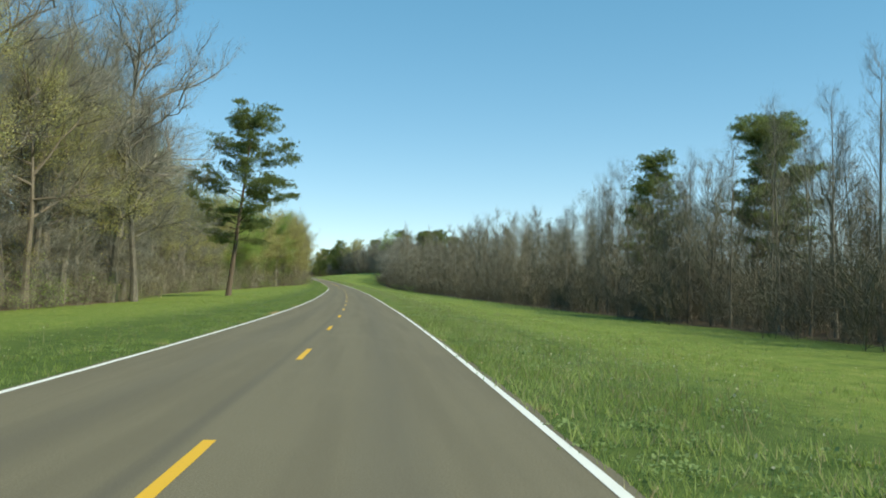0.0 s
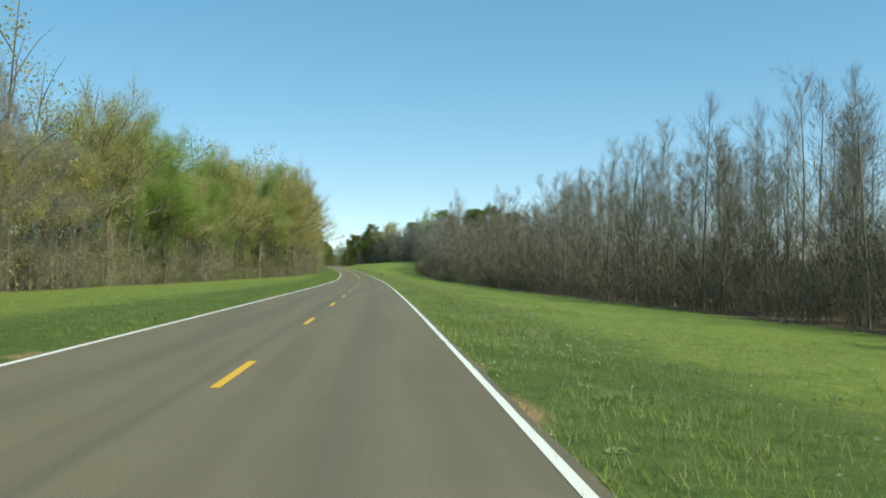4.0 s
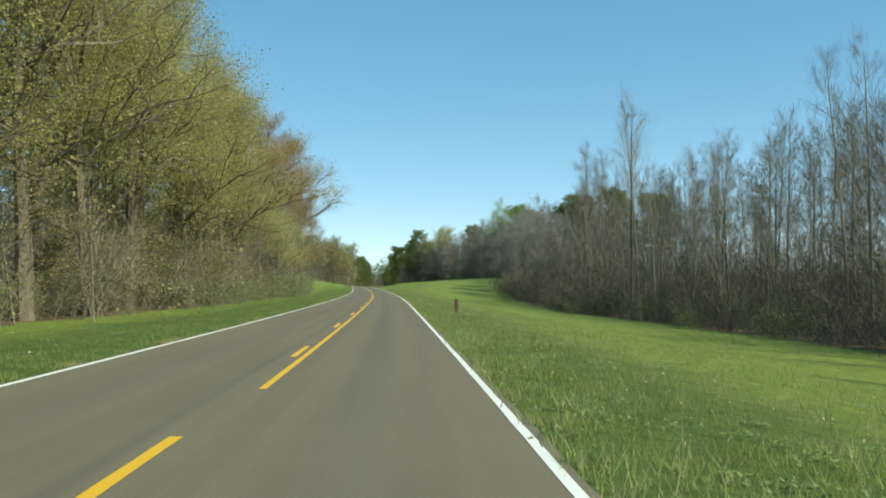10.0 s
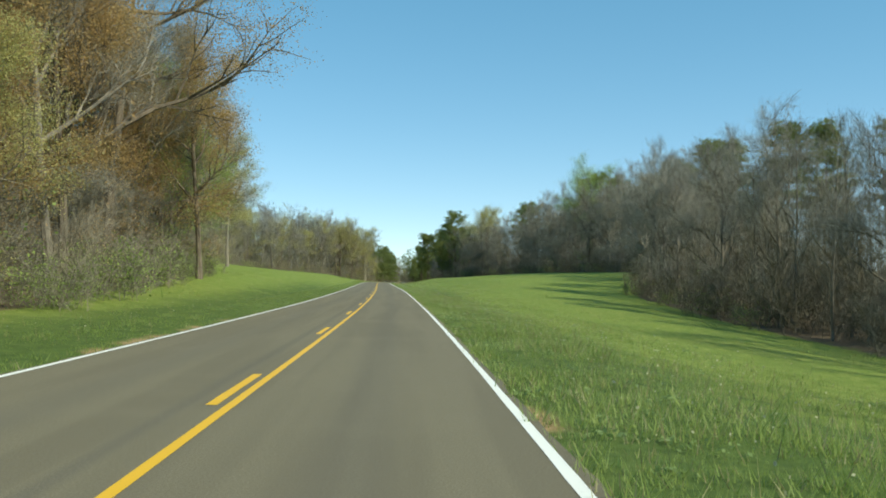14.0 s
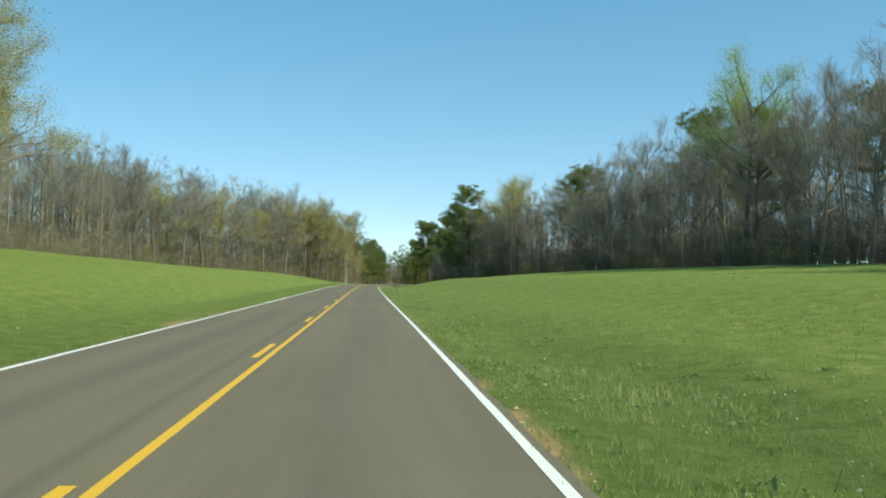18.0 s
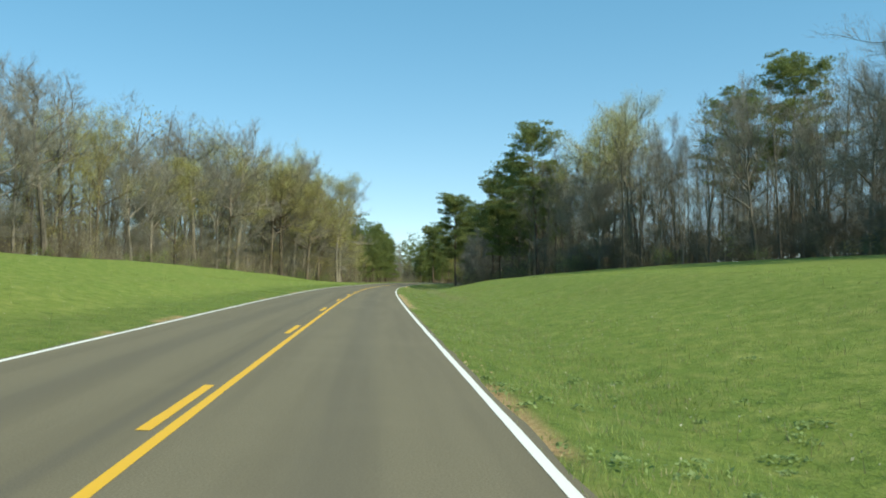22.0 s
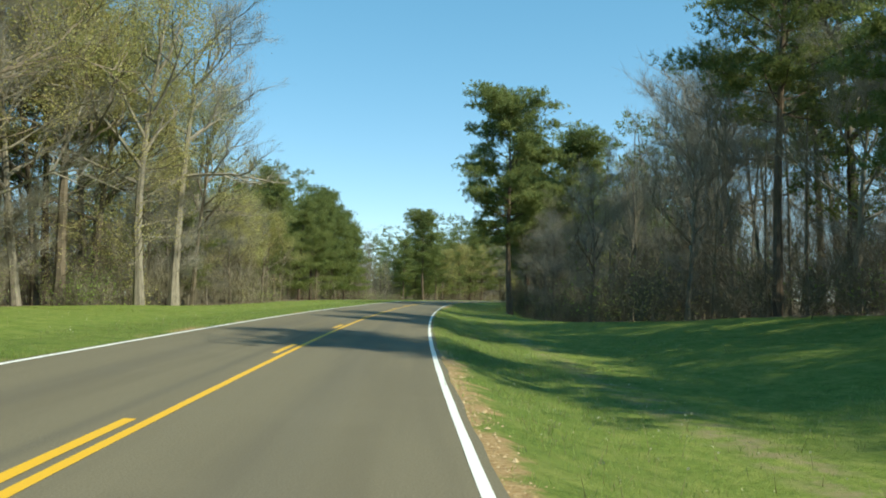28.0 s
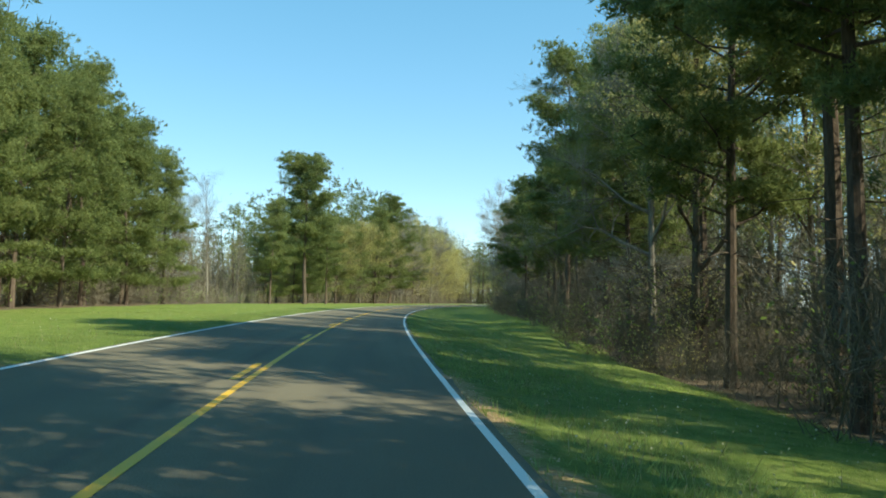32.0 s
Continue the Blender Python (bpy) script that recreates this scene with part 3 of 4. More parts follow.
# ---- trees ----
class Growth:
    """Collects tubes, twigs and leaves into one list of vertices and faces."""

    def __init__(self, seed):
        self.rng = np.random.default_rng(seed)
        self.v, self.f, self.loose = [], [], []

    def tube(self, pts, radii, n=4):
        base = len(self.v)
        for i, (p, r) in enumerate(zip(pts, radii)):
            way = (pts[min(i + 1, len(pts) - 1)] - pts[max(i - 1, 0)]).normalized()
            side = way.orthogonal().normalized()
            other = way.cross(side)
            for j in range(n):
                a = 2 * math.pi * j / n
                self.v.append(p + (side * math.cos(a) + other * math.sin(a)) * r)
        for i in range(len(pts) - 1):
            for j in range(n):
                a, b = base + i * n + j, base + i * n + (j + 1) % n
                self.f.append((a, b, b + n, a + n))

    def twig(self, p, q, r):
        way = (q - p)
        side = way.orthogonal().normalized()
        other = way.normalized().cross(side)
        b = len(self.v)
        self.v += [p + side * r, p + (other * 0.87 - side * 0.5) * r, p + (-other * 0.87 - side * 0.5) * r, q]
        self.f += [(b, b + 1, b + 3), (b + 1, b + 2, b + 3), (b + 2, b, b + 3)]

    def unit(self, n):
        r = self.rng.normal(size=(n, 3))
        return r / np.linalg.norm(r, axis=1)[:, None]

    def slivers(self, o, q, width):
        side = np.cross(q, self.unit(len(q)))
        side *= width / np.linalg.norm(side, axis=1)[:, None]
        self.loose.append(np.stack([o - side, o + side, o + q], 1))

    def spray(self, p, way, length, width, n, up=0.25):
        """Fine twigs fanning out from a point."""
        q = np.array(way) + self.rng.normal(size=(n, 3)) * 0.55 + (0, 0, up)
        q *= (self.rng.uniform(0.5, 1.2, n) * length / np.linalg.norm(q, axis=1))[:, None]
        self.slivers(np.array(p) + self.rng.normal(size=(n, 3)) * 0.17 * length, q, width)

    def leaves(self, p, spread, size, n, flat=0.75):
        at = np.array(p) + self.rng.normal(size=(n, 3)) * (spread, spread, spread * flat)
        face = self.unit(n) * 0.8 + (0, 0, 0.75)
        a = np.cross(face, self.unit(n))
        a /= np.linalg.norm(a, axis=1)[:, None]
        c = np.cross(face, a)
        c /= np.linalg.norm(c, axis=1)[:, None]
        k = (size * self.rng.uniform(0.6, 1.4, n))[:, None]
        self.loose.append(np.stack([at - a * k * 0.5, at + c * k * 0.32, at + a * k * 0.5, at - c * k * 0.32], 1))

    def needles(self, p, way, size, n, spread=(0.22, 0.22, 0.22)):
        """Tufts of needles: n slivers round each of the points p."""
        p, way = np.atleast_2d(np.array(p)), np.atleast_2d(np.array(way))
        k = len(p) * n
        q = self.unit(k) * 0.9 + np.repeat(way, n, 0) * 0.45 + (0, 0, 0.35)
        q *= (self.rng.uniform(0.6, 1.15, k) * size / np.linalg.norm(q, axis=1))[:, None]
        self.slivers(np.repeat(p, n, 0) + self.rng.normal(size=(k, 3)) * spread * size, q, size * 0.10)

    def puff(self, p, way, wide, tufts, size, n=11):
        """A rounded pad of needle tufts, flatter below."""
        at = self.rng.normal(size=(tufts, 3)) * (0.50 * wide, 0.50 * wide, 0.17 * wide)
        self.needles(np.array(p) + at, at / wide + np.array(way) * 0.5, size, n)

    def arrays(self):
        """Vertices, and faces as rows of four (a triangle's last corner twice)."""
        verts, faces, base = [np.array([tuple(p) for p in self.v]).reshape(-1, 3)], [np.array([f if len(f) == 4 else (*f, f[2]) for f in self.f], dtype=int).reshape(-1, 4)], len(self.v)
        for soup in self.loose:
            n, k = soup.shape[:2]
            ids = base + np.arange(n * k).reshape(n, k)
            faces.append(ids if k == 4 else ids[:, (0, 1, 2, 2)])
            verts.append(soup.reshape(-1, 3))
            base += n * k
        return np.concatenate(verts), np.concatenate(faces)

    def top(self):
        return max([v.z for v in self.v] + ([float(np.quantile(np.concatenate([a[:, :, 2].ravel() for a in self.loose]), 0.992))] if self.loose else []))

    def mesh(self, name, mat):
        me = quick_mesh(name, *self.arrays())
        me.polygons.foreach_set("use_smooth", np.zeros(len(me.polygons), dtype=bool))
        me.materials.append(mat)
        return me


def to_height(h, *growths):
    k = h / max(g.top() for g in growths)
    for g in growths:
        g.v = [v * k for v in g.v]
        g.loose = [a * k for a in g.loose]
    return growths


def limb(g, p, way, length, r, bend=0.15, segs=3, n=4, droop=0.0):
    """A curved, tapered branch; gives back its points and its last way."""
    pts, radii = [p], [r]
    for i in range(segs):
        way = (way + Vector(g.rng.normal(size=3)) * bend + Vector((0, 0, droop))).normalized()
        pts.append(pts[-1] + way * (length / segs))
        radii.append(r * (1 - 0.8 * (i + 1) / segs))
    g.tube(pts, radii, n)
    return pts, way


def along(pts, u):
    k = min(len(pts) - 1.001, u * (len(pts) - 1))
    return pts[int(k)].lerp(pts[int(k) + 1], k - int(k))


def tilted(rng, way, angle, spin):
    side = way.orthogonal().normalized()
    other = way.cross(side)
    out = side * math.cos(spin) + other * math.sin(spin)
    return (way * math.cos(angle) + out * math.sin(angle)).normalized()


def stem(g, h, r, segs, n, wander):
    pts, p = [Vector((0, 0, -0.3))], Vector((0, 0, -0.3))
    lean = Vector((g.rng.normal() * wander, g.rng.normal() * wander, 1))
    for i in range(segs):
        lean = (lean + Vector((g.rng.normal() * wander, g.rng.normal() * wander, 0.03))).normalized()
        p = p + lean * (h + 0.3) / segs
        pts.append(p)
    g.tube(pts, [max(0.014, r * (1 - i / (segs + 0.3)) ** 0.8) * (1.25 if i == 0 else 1) for i in range(segs + 1)], n)
    return pts


def bare_tree(seed, h, r, start=0.35, spread=30, reach=0.16):
    """A tall thin leafless tree: trunk, slender rising branches, and fine twigs."""
    t, c = Growth(seed), Growth(seed + 1)
    rng = t.rng
    pts = stem(t, h, r, 9, 6, 0.016)
    count = int(27 * (1 - start) / 0.65)
    for i in range(count):
        u = start + (1 - start) * (i + rng.uniform(0, 1)) / count * 0.97
        length = h * reach * (1.12 - u) * rng.uniform(0.5, 1.5) + 0.5
        way = tilted(rng, Vector((0, 0, 1)), radians(spread + rng.normal() * 10), rng.uniform(0, 6.28))
        ends, last = limb(c, along(pts, u), way, length, 0.012 + 0.22 * r * (1 - u), 0.09, 4, 3, 0.11)
        for _ in range(6):
            v = rng.uniform(0.2, 1.0)
            o = along(ends, v)
            tw = tilted(rng, last, radians(rng.uniform(12, 42)), rng.uniform(0, 6.28))
            tl = rng.uniform(0.5, 1.2) * (0.5 + length * 0.22)
            c.twig(o, o + tw * tl, 0.011)
            c.spray(o.lerp(o + tw * tl, 0.35), tw, 0.95, 0.0052, 6, 0.45)
            c.spray(o.lerp(o + tw * tl, 0.9), tw, 0.8, 0.0050, 6, 0.45)
    for i in range(15):
        u = rng.uniform(0.05, start)
        way = tilted(rng, Vector((0, 0, 1)), radians(rng.uniform(50, 95)), rng.uniform(0, 6.28))
        ends, last = limb(t, along(pts, u), way, rng.uniform(0.8, 2.6), 0.018, 0.15, 3, 3, 0.03)
        for _ in range(3):
            c.spray(along(ends, rng.uniform(0.2, 1)), last, 0.8, 0.0075, 7, 0.4)
    return to_height(h, t, c)


def hardwood(seed, h, r, leafy, fork=0.34, wide=0.36, lower=20):
    """A spreading tree: trunk, forking limbs, and leaves or fine budding twigs on them."""
    t, c, limbs = Growth(seed), Growth(seed + 1), []
    rng = t.rng
    trunk = stem(t, h * 0.80, r, 8, 7, 0.035)
    tips = []

    def branch(b, p, way, length, r, level):
        ends, last = limb(b, p, way, length, r, 0.18, 3, 5 if level < 2 else 3, 0.06)
        if level >= 3:
            tips.append((ends, last, b))
            return
        n = (0, 5, 4)[level]
        for i in range(n):
            o = along(ends, 0.30 + 0.70 * (i + rng.uniform(0, 1)) / n)
            tw = tilted(rng, last, radians(rng.uniform(22, 58)), rng.uniform(0, 6.28))
            branch(b, o, (tw + Vector((0, 0, 0.18))).normalized(), length * rng.uniform(0.45, 0.70), max(0.009, r * 0.5), level + 1)

    n = 13
    for i in range(n):
        u = fork / 0.8 + (1 - fork / 0.8) * (i + 0.4 * rng.uniform()) / n
        w = i / n
        ang = radians(rng.uniform(38, 38 + 80 * wide) * (1 - 0.34 * w))
        limbs.append(Growth(seed + 50 + i))
        branch(limbs[-1], along(trunk, u), tilted(rng, Vector((0, 0, 1)), ang, i * 2.4 + rng.uniform(-0.5, 0.5)), h * rng.uniform(0.22, 0.33) * (1 - 0.36 * w), r * 0.5 * (1 - 0.5 * w), 1)
    for i in range(lower):
        u = rng.uniform(0.10, fork / 0.8)
        way = tilted(rng, Vector((0, 0, 1)), radians(rng.uniform(45, 85)), rng.uniform(0, 6.28))
        ends, last = limb(t, along(trunk, u), way, rng.uniform(1.5, 3.8), 0.03, 0.2, 3, 3)
        tips += [([along(ends, v), along(ends, v + 0.1), along(ends, v + 0.2), along(ends, v + 0.25)], last, t) for v in (0.3, 0.5, 0.7)]
    for ends, last, b in tips:
        if leafy and b is t:
            t.spray(along(ends, 0.6), last, 0.9, 0.009, 12, 0.3)
            c.leaves(along(ends, 0.8), 0.4, 0.11, int(leafy * 0.9))
        elif leafy:
            full = rng.uniform(0.35, 1.65)
            for u in (0.25, 0.6, 1.0):
                c.leaves(along(ends, u), 0.46, 0.105, int(1.75 * leafy * full * rng.uniform(0.7, 1.3)))
            c.spray(along(ends, 0.6), last, 0.9, 0.007, 4)
        else:
            for u in (0.15, 0.45, 0.75, 1.0):
                c.spray(along(ends, u), last, 1.0, 0.0075, 11, 0.4)
            c.leaves(along(ends, 0.8), 0.5, 0.08, 16)
    return to_height(h, t, *limbs, c)


def pine(seed, h, r, clear=0.42, width=0.22, limbs=42, tuft=0.31, tufts=22, ragged=0.3, peak=0.40):
    """A tall pine: clear trunk, crooked level limbs, needles in rounded pads under a domed top."""
    t, c, boughs = Growth(seed), Growth(seed + 1), []
    rng = t.rng
    pts = stem(t, h * 0.95, r, 10, 8, 0.016)
    for i in range(limbs):
        u = clear + (0.985 - clear) * (i + rng.uniform(0, 1)) / limbs
        w = (u - clear) / (1 - clear)
        dome = math.sqrt(max(0.08, 1 - ((w - peak) / 0.63) ** 2))
        length = h * width * dome * rng.uniform(1 - 1.5 * ragged, 1 + ragged)
        rise = radians(rng.uniform(80, 104) - 52 * w)
        way = tilted(rng, Vector((0, 0, 1)), rise, i * 2.4 + rng.uniform(-0.7, 0.7))
        b = Growth(seed + 50 + i)
        boughs.append(b)
        ends, last = limb(b, along(pts, u), way, length, 0.025 + 0.18 * r * (1 - w), 0.13, 4, 4, 0.06)
        pads = 2 + int(length * 0.95)
        for j in range(pads):
            o = along(ends, 0.38 + 0.62 * (j + rng.uniform(0.2, 1)) / pads)
            spin = rng.uniform(0, 6.28)
            out = Vector((math.cos(spin), math.sin(spin), rng.uniform(0.05, 0.5)))
            e = o + out * rng.uniform(0.15, 0.75) * (0.4 + 0.16 * length)
            b.tube([o, o.lerp(e, 0.5) + Vector((0, 0, 0.05)), e], [0.022, 0.016, 0.010], 3)
            c.puff(e, out, rng.uniform(0.7, 1.3), int(1.15 * tufts * rng.uniform(0.7, 1.3)), tuft)
    for k in range(5):
        c.puff(pts[-1] + Vector((rng.normal() * 0.5, rng.normal() * 0.5, rng.uniform(-0.5, 0.25))), Vector((0, 0, 1)), 0.9, tufts, tuft)
    for i in range(8):
        u = rng.uniform(clear * 0.35, clear)
        way = tilted(rng, Vector((0, 0, 1)), radians(rng.uniform(75, 105)), rng.uniform(0, 6.28))
        ends, last = limb(t, along(pts, u), way, rng.uniform(0.8, 2.2), 0.03, 0.18, 3, 3)
        t.spray(ends[-1], last, 0.6, 0.010, 5)
    return to_height(h, t, *boughs, c)


def light_tree(seed, h, family, low=0.36):
    """A plain tree for the depth of the woods: trunk, a few limbs, a crown of loose tufts."""
    t, c = Growth(seed), Growth(seed + 1)
    rng = t.rng
    if family == "pine":
        pts = stem(t, h * 0.97, 0.2, 4, 5, 0.02)
        for i in range(58):
            w = (i + rng.uniform()) / 58
            rad = h * 0.19 * math.sqrt(max(0.05, 1 - ((w - 0.4) / 0.63) ** 2)) * math.sqrt(rng.uniform(0.05, 1))
            a = rng.uniform(0, 6.28)
            c.puff(along(pts, low + (1 - low) * w) + Vector((math.cos(a) * rad, math.sin(a) * rad, 0.1 * rad)), Vector((math.cos(a), math.sin(a), 0.2)), 1.05, 6, 0.60, 8)
    elif family == "bare":
        pts = stem(t, h, 0.10, 5, 4, 0.02)
        for i in range(64):
            w = (i + rng.uniform()) / 64
            rad = h * 0.10 * math.sin(math.pi * (0.30 + 0.68 * w)) * math.sqrt(rng.uniform())
            a = rng.uniform(0, 6.28)
            c.spray(along(pts, 0.04 + 0.92 * w) + Vector((math.cos(a) * rad, math.sin(a) * rad, 0)), Vector((math.cos(a) * 0.8, math.sin(a) * 0.8, 0.75)), 1.35, 0.013, 19, 0.3)
    else:
        pts = stem(t, h * 0.9, 0.18, 5, 5, 0.03)
        for i in range(5):
            limb(t, along(pts, 0.4 + 0.1 * i), tilted(rng, Vector((0, 0, 1)), radians(rng.uniform(25, 55)), i * 2.4), h * 0.26, 0.07, 0.15, 3, 3)
        for i in range(60):
            w = (i + rng.uniform()) / 60
            rad = h * 0.24 * math.sin(math.pi * (0.24 + 0.68 * w)) * math.sqrt(rng.uniform())
            a = rng.uniform(0, 6.28)
            p = Vector((math.cos(a) * rad, math.sin(a) * rad, h * (0.06 + 0.90 * w if family == "bud" else 0.10 + 0.78 * w)))
            if family == "bud":
                c.spray(p, Vector((math.cos(a), math.sin(a), 0.6)), 1.4, 0.015, 20, 0.3)
            else:
                c.leaves(p, 0.75, 0.28, 15)
                c.spray(p, Vector((math.cos(a), math.sin(a), 0.5)), 1.3, 0.020, 4)
    return to_height(h, t, c)


def brush(seed, h, wide, leafy):
    """Undergrowth: many thin stems with crossing twigs, and small leaves where it is green."""
    t, c = Growth(seed), Growth(seed + 1)
    rng = t.rng
    for i in range(10):
        p = Vector((rng.normal() * wide * 0.4, rng.normal() * wide * 0.4, -0.15))
        way = tilted(rng, Vector((0, 0, 1)), radians(rng.uniform(3, 34)), rng.uniform(0, 6.28))
        ends, last = limb(t, p, way, h * rng.uniform(0.45, 1.1), 0.020, 0.16, 2, 3)
        for _ in range(9):
            o = along(ends, rng.uniform(0.1, 1.0))
            tw = tilted(rng, last, radians(rng.uniform(20, 75)), rng.uniform(0, 6.28))
            t.spray(o, tw, 1.1, 0.009, 10, 0.25)
            if leafy:
                c.leaves(o + tw * 0.4, 0.40, 0.12, leafy)
    return t, c


KINDS, LIGHT = {}, {}


def kind(key, name, label, category, made, bark, leaf, crown="crown", crown_label="", apart=False):
    """The meshes of one kind of plant: trunk, limbs (each its own mesh where they stand apart), crown."""
    t, *limbs, c = made
    if not apart:
        for g in limbs:
            base = len(t.v)
            t.v += g.v
            t.f += [tuple(k + base for k in f) for f in g.f]
            t.loose += g.loose
        limbs = []
    parts = [("trunk" if category == "tree" else "stem", t.mesh("trunk", bark), "")]
    parts += [("limb", g.mesh("limb", bark), "") for g in limbs]
    if c.f or c.loose:
        parts.append((crown, c.mesh(crown, leaf), crown_label))
    KINDS[key] = dict(name=name, label=label, category=category, parts=parts)


def light(key, made, bark, leaf):
    LIGHT[key] = [(*g.arrays(), m) for g, m in zip(made, (bark, leaf)) if g.f or g.loose]


BARE = "tall thin leafless grey tree with upright branches at the woods' edge"
for i, (h, r, st, sp) in enumerate([(17, 0.13, 0.36, 30), (15.5, 0.11, 0.28, 34), (18.5, 0.15, 0.42, 30), (15.5, 0.12, 0.22, 38), (13.5, 0.10, 0.15, 44)]):
    kind(f"bare{i}", "bare_tree", BARE, "tree", bare_tree(100 + 10 * i, h, r, st, sp, reach=0.31 + 0.03 * (i > 2)), BARK_GREY, TWIG, "crown", "fine grey leafless twigs")
    light(f"bare{i}", light_tree(150 + 10 * i, h * 0.93, "bare"), BARK_GREY, TWIG)
for i, (h, r, fk, wd) in enumerate([(20, 0.26, 0.30, 0.40), (16, 0.20, 0.22, 0.36), (24, 0.38, 0.36, 0.72)]):
    for j, (key, leaf, word) in enumerate((("olive", OLIVE, "olive-green spring leaves"), ("green", GREEN, "fresh green spring leaves"), ("russet", RUSSET, "russet-brown young leaves"),
                                           ("yellow", YELLOWGREEN, "yellow-green catkins and young leaves"), ("bud", GREYBUD, "grey-brown budding twigs"))):
        bark = BARK_BROWN if key in ("russet", "olive") else BARK_GREY
        made = hardwood(300 + 40 * i + 5 * j, h, r, 0 if key == "bud" else LEAFINESS[key], fk, wd)
        kind(f"{key}{i}", "bare_hardwood" if key == "bud" else "leafy_hardwood", f"spreading hardwood tree with {word}", "tree", made, bark, leaf)
        light(f"{key}{i}", light_tree(350 + 40 * i + 5 * j, h * 0.95, "bud" if key == "bud" else "leaf"), bark, leaf)
for i, (h, r, cl, wd) in enumerate([(22, 0.27, 0.42, 0.20), (19, 0.22, 0.30, 0.20), (25, 0.30, 0.46, 0.23), (18, 0.19, 0.10, 0.19)]):
    kind(f"pine{i}", "pine_tree", "tall dark green pine with a long bare trunk" if i != 3 else "dense dark green young pine branched to the ground", "tree", pine(500 + 10 * i, h, r, cl, wd), BARK_PINE, NEEDLE, apart=i == 2)
    light(f"pine{i}", light_tree(550 + 10 * i, h * 0.97, "pine", 0.36 if i < 3 else 0.06), BARK_PINE, NEEDLE)
kind("lonepine", "pine_tree", "lone tall pine with layered dark green limbs in open grass", "tree", pine(590, 23.5, 0.33, 0.31, 0.29, 46, 0.31, 27, 0.34), BARK_PINE, NEEDLE, apart=True)
kind("broadpine", "pine_tree", "broad full pine branched almost to the ground", "tree", pine(604, 24, 0.32, 0.13, 0.26, 70, 0.34, 20, 0.16), BARK_PINE, NEEDLE, apart=True)
light("broadpine", light_tree(606, 23, "pine", 0.06), BARK_PINE, NEEDLE)
kind("roundpine", "pine_tree", "broad round-topped dark green pine", "tree", pine(596, 21, 0.30, 0.36, 0.235, 58, 0.32, 24, 0.14, 0.55), BARK_PINE, NEEDLE, apart=True)
for i, (h, w) in enumerate([(3.6, 2.4), (2.4, 2.8), (5.2, 2.6)]):
    light(f"brush{i}", brush(700 + 10 * i, h, w, 0), BRUSHWOOD, GREYBUD)
    light(f"shrub{i}", brush(740 + 10 * i, h * 0.7, w, 5), BRUSHWOOD, GREEN if i else OLIVE)
kind("greenshrub", "shrub", "green-leaved shrub at the woods' edge", "shrub", brush(770, 3.0, 2.6, 14), TWIG, GREEN, "foliage")


def plant(key, s, d, size=1.0, spin=None, stretch=1.0, lean=0.0):
    k = KINDS[key]
    x, y = place(s, d)
    m = Matrix.LocRotScale((float(x), float(y), float(ground_z(s, d))), Euler((0, radians(lean), 0)).to_matrix().to_quaternion() @ Euler((0, 0, RNG.uniform(0, 6.28) if spin is None else spin)).to_quaternion(), (size, size, size * stretch))
    ob = new(k["name"], None)
    ob.matrix_world = m
    tagged(ob, k["label"], k["category"], k["name"] + "s of the woods' edge")
    for part_name, me, label in k["parts"]:
        piece = new(part_name, me)
        piece.parent = ob
        if label:
            tagged(piece, label)
    return ob


RNG = np.random.default_rng(11)


def zone(s, table):
    for upto, words in table:
        if s < upto:
            return words
    return table[-1][1]


# ---- the front row of the woods, tree by tree ----
for side, woods, heights in ((1, RIGHT_WOODS, HEIGHT_R), (-1, LEFT_WOODS, HEIGHT_L)):
    hs = np.array(heights)
    s = -34.0
    while s < 1060:
        e = float(edge_of(s, side))
        key = RNG.choice(zone(s, woods).split())
        grow = float(np.interp(s, hs[:, 0], hs[:, 1])) * (RNG.uniform(0.84, 1.08) if side > 0 else RNG.uniform(0.9, 1.04))
        plant(key, s + RNG.uniform(-1.0, 1.0), side * (e + RNG.uniform(0.6, 3.2)), grow, None, RNG.uniform(0.94, 1.06))
        s += (RNG.uniform(2.2, 3.4) if key.startswith("bare") else RNG.uniform(3.2, 5.4)) * (1.0 if s < 790 else 1.7) * (1.25 if side > 0 and 725 < s < 790 else 1) * (0.82 if side < 0 and s < 300 else 1)

# trees that stand out by their place or look
for key, s, d, size, lean, label in SINGLES:
    ob = plant(key, s, d, size, lean=lean)
    if label:
        tagged(ob, label)


# ---- the woods behind, and the thicket along their foot ----
def joined(name, label, category, picks):
    """Many plain trees or bushes as one mesh."""
    verts, faces, mats, used, count = [], [], [], [], 0
    for key, s, d, size in picks:
        x, y = place(s, d)
        m = np.array(Matrix.LocRotScale((float(x), float(y), float(ground_z(s, d))), Euler((0, 0, RNG.uniform(0, 6.28))), (size, size, size * RNG.uniform(0.92, 1.1))))
        for v, f, mat in LIGHT[key]:
            if mat not in used:
                used.append(mat)
            verts.append(v @ m[:3, :3].T + m[:3, 3])
            faces.append(f + count)
            mats.append(np.full(len(f), used.index(mat)))
            count += len(v)
    f = np.concatenate(faces)
    return tagged(mesh_object(name, np.concatenate(verts), f, used, mat_index=np.concatenate(mats)), label, category, kind="stuff")


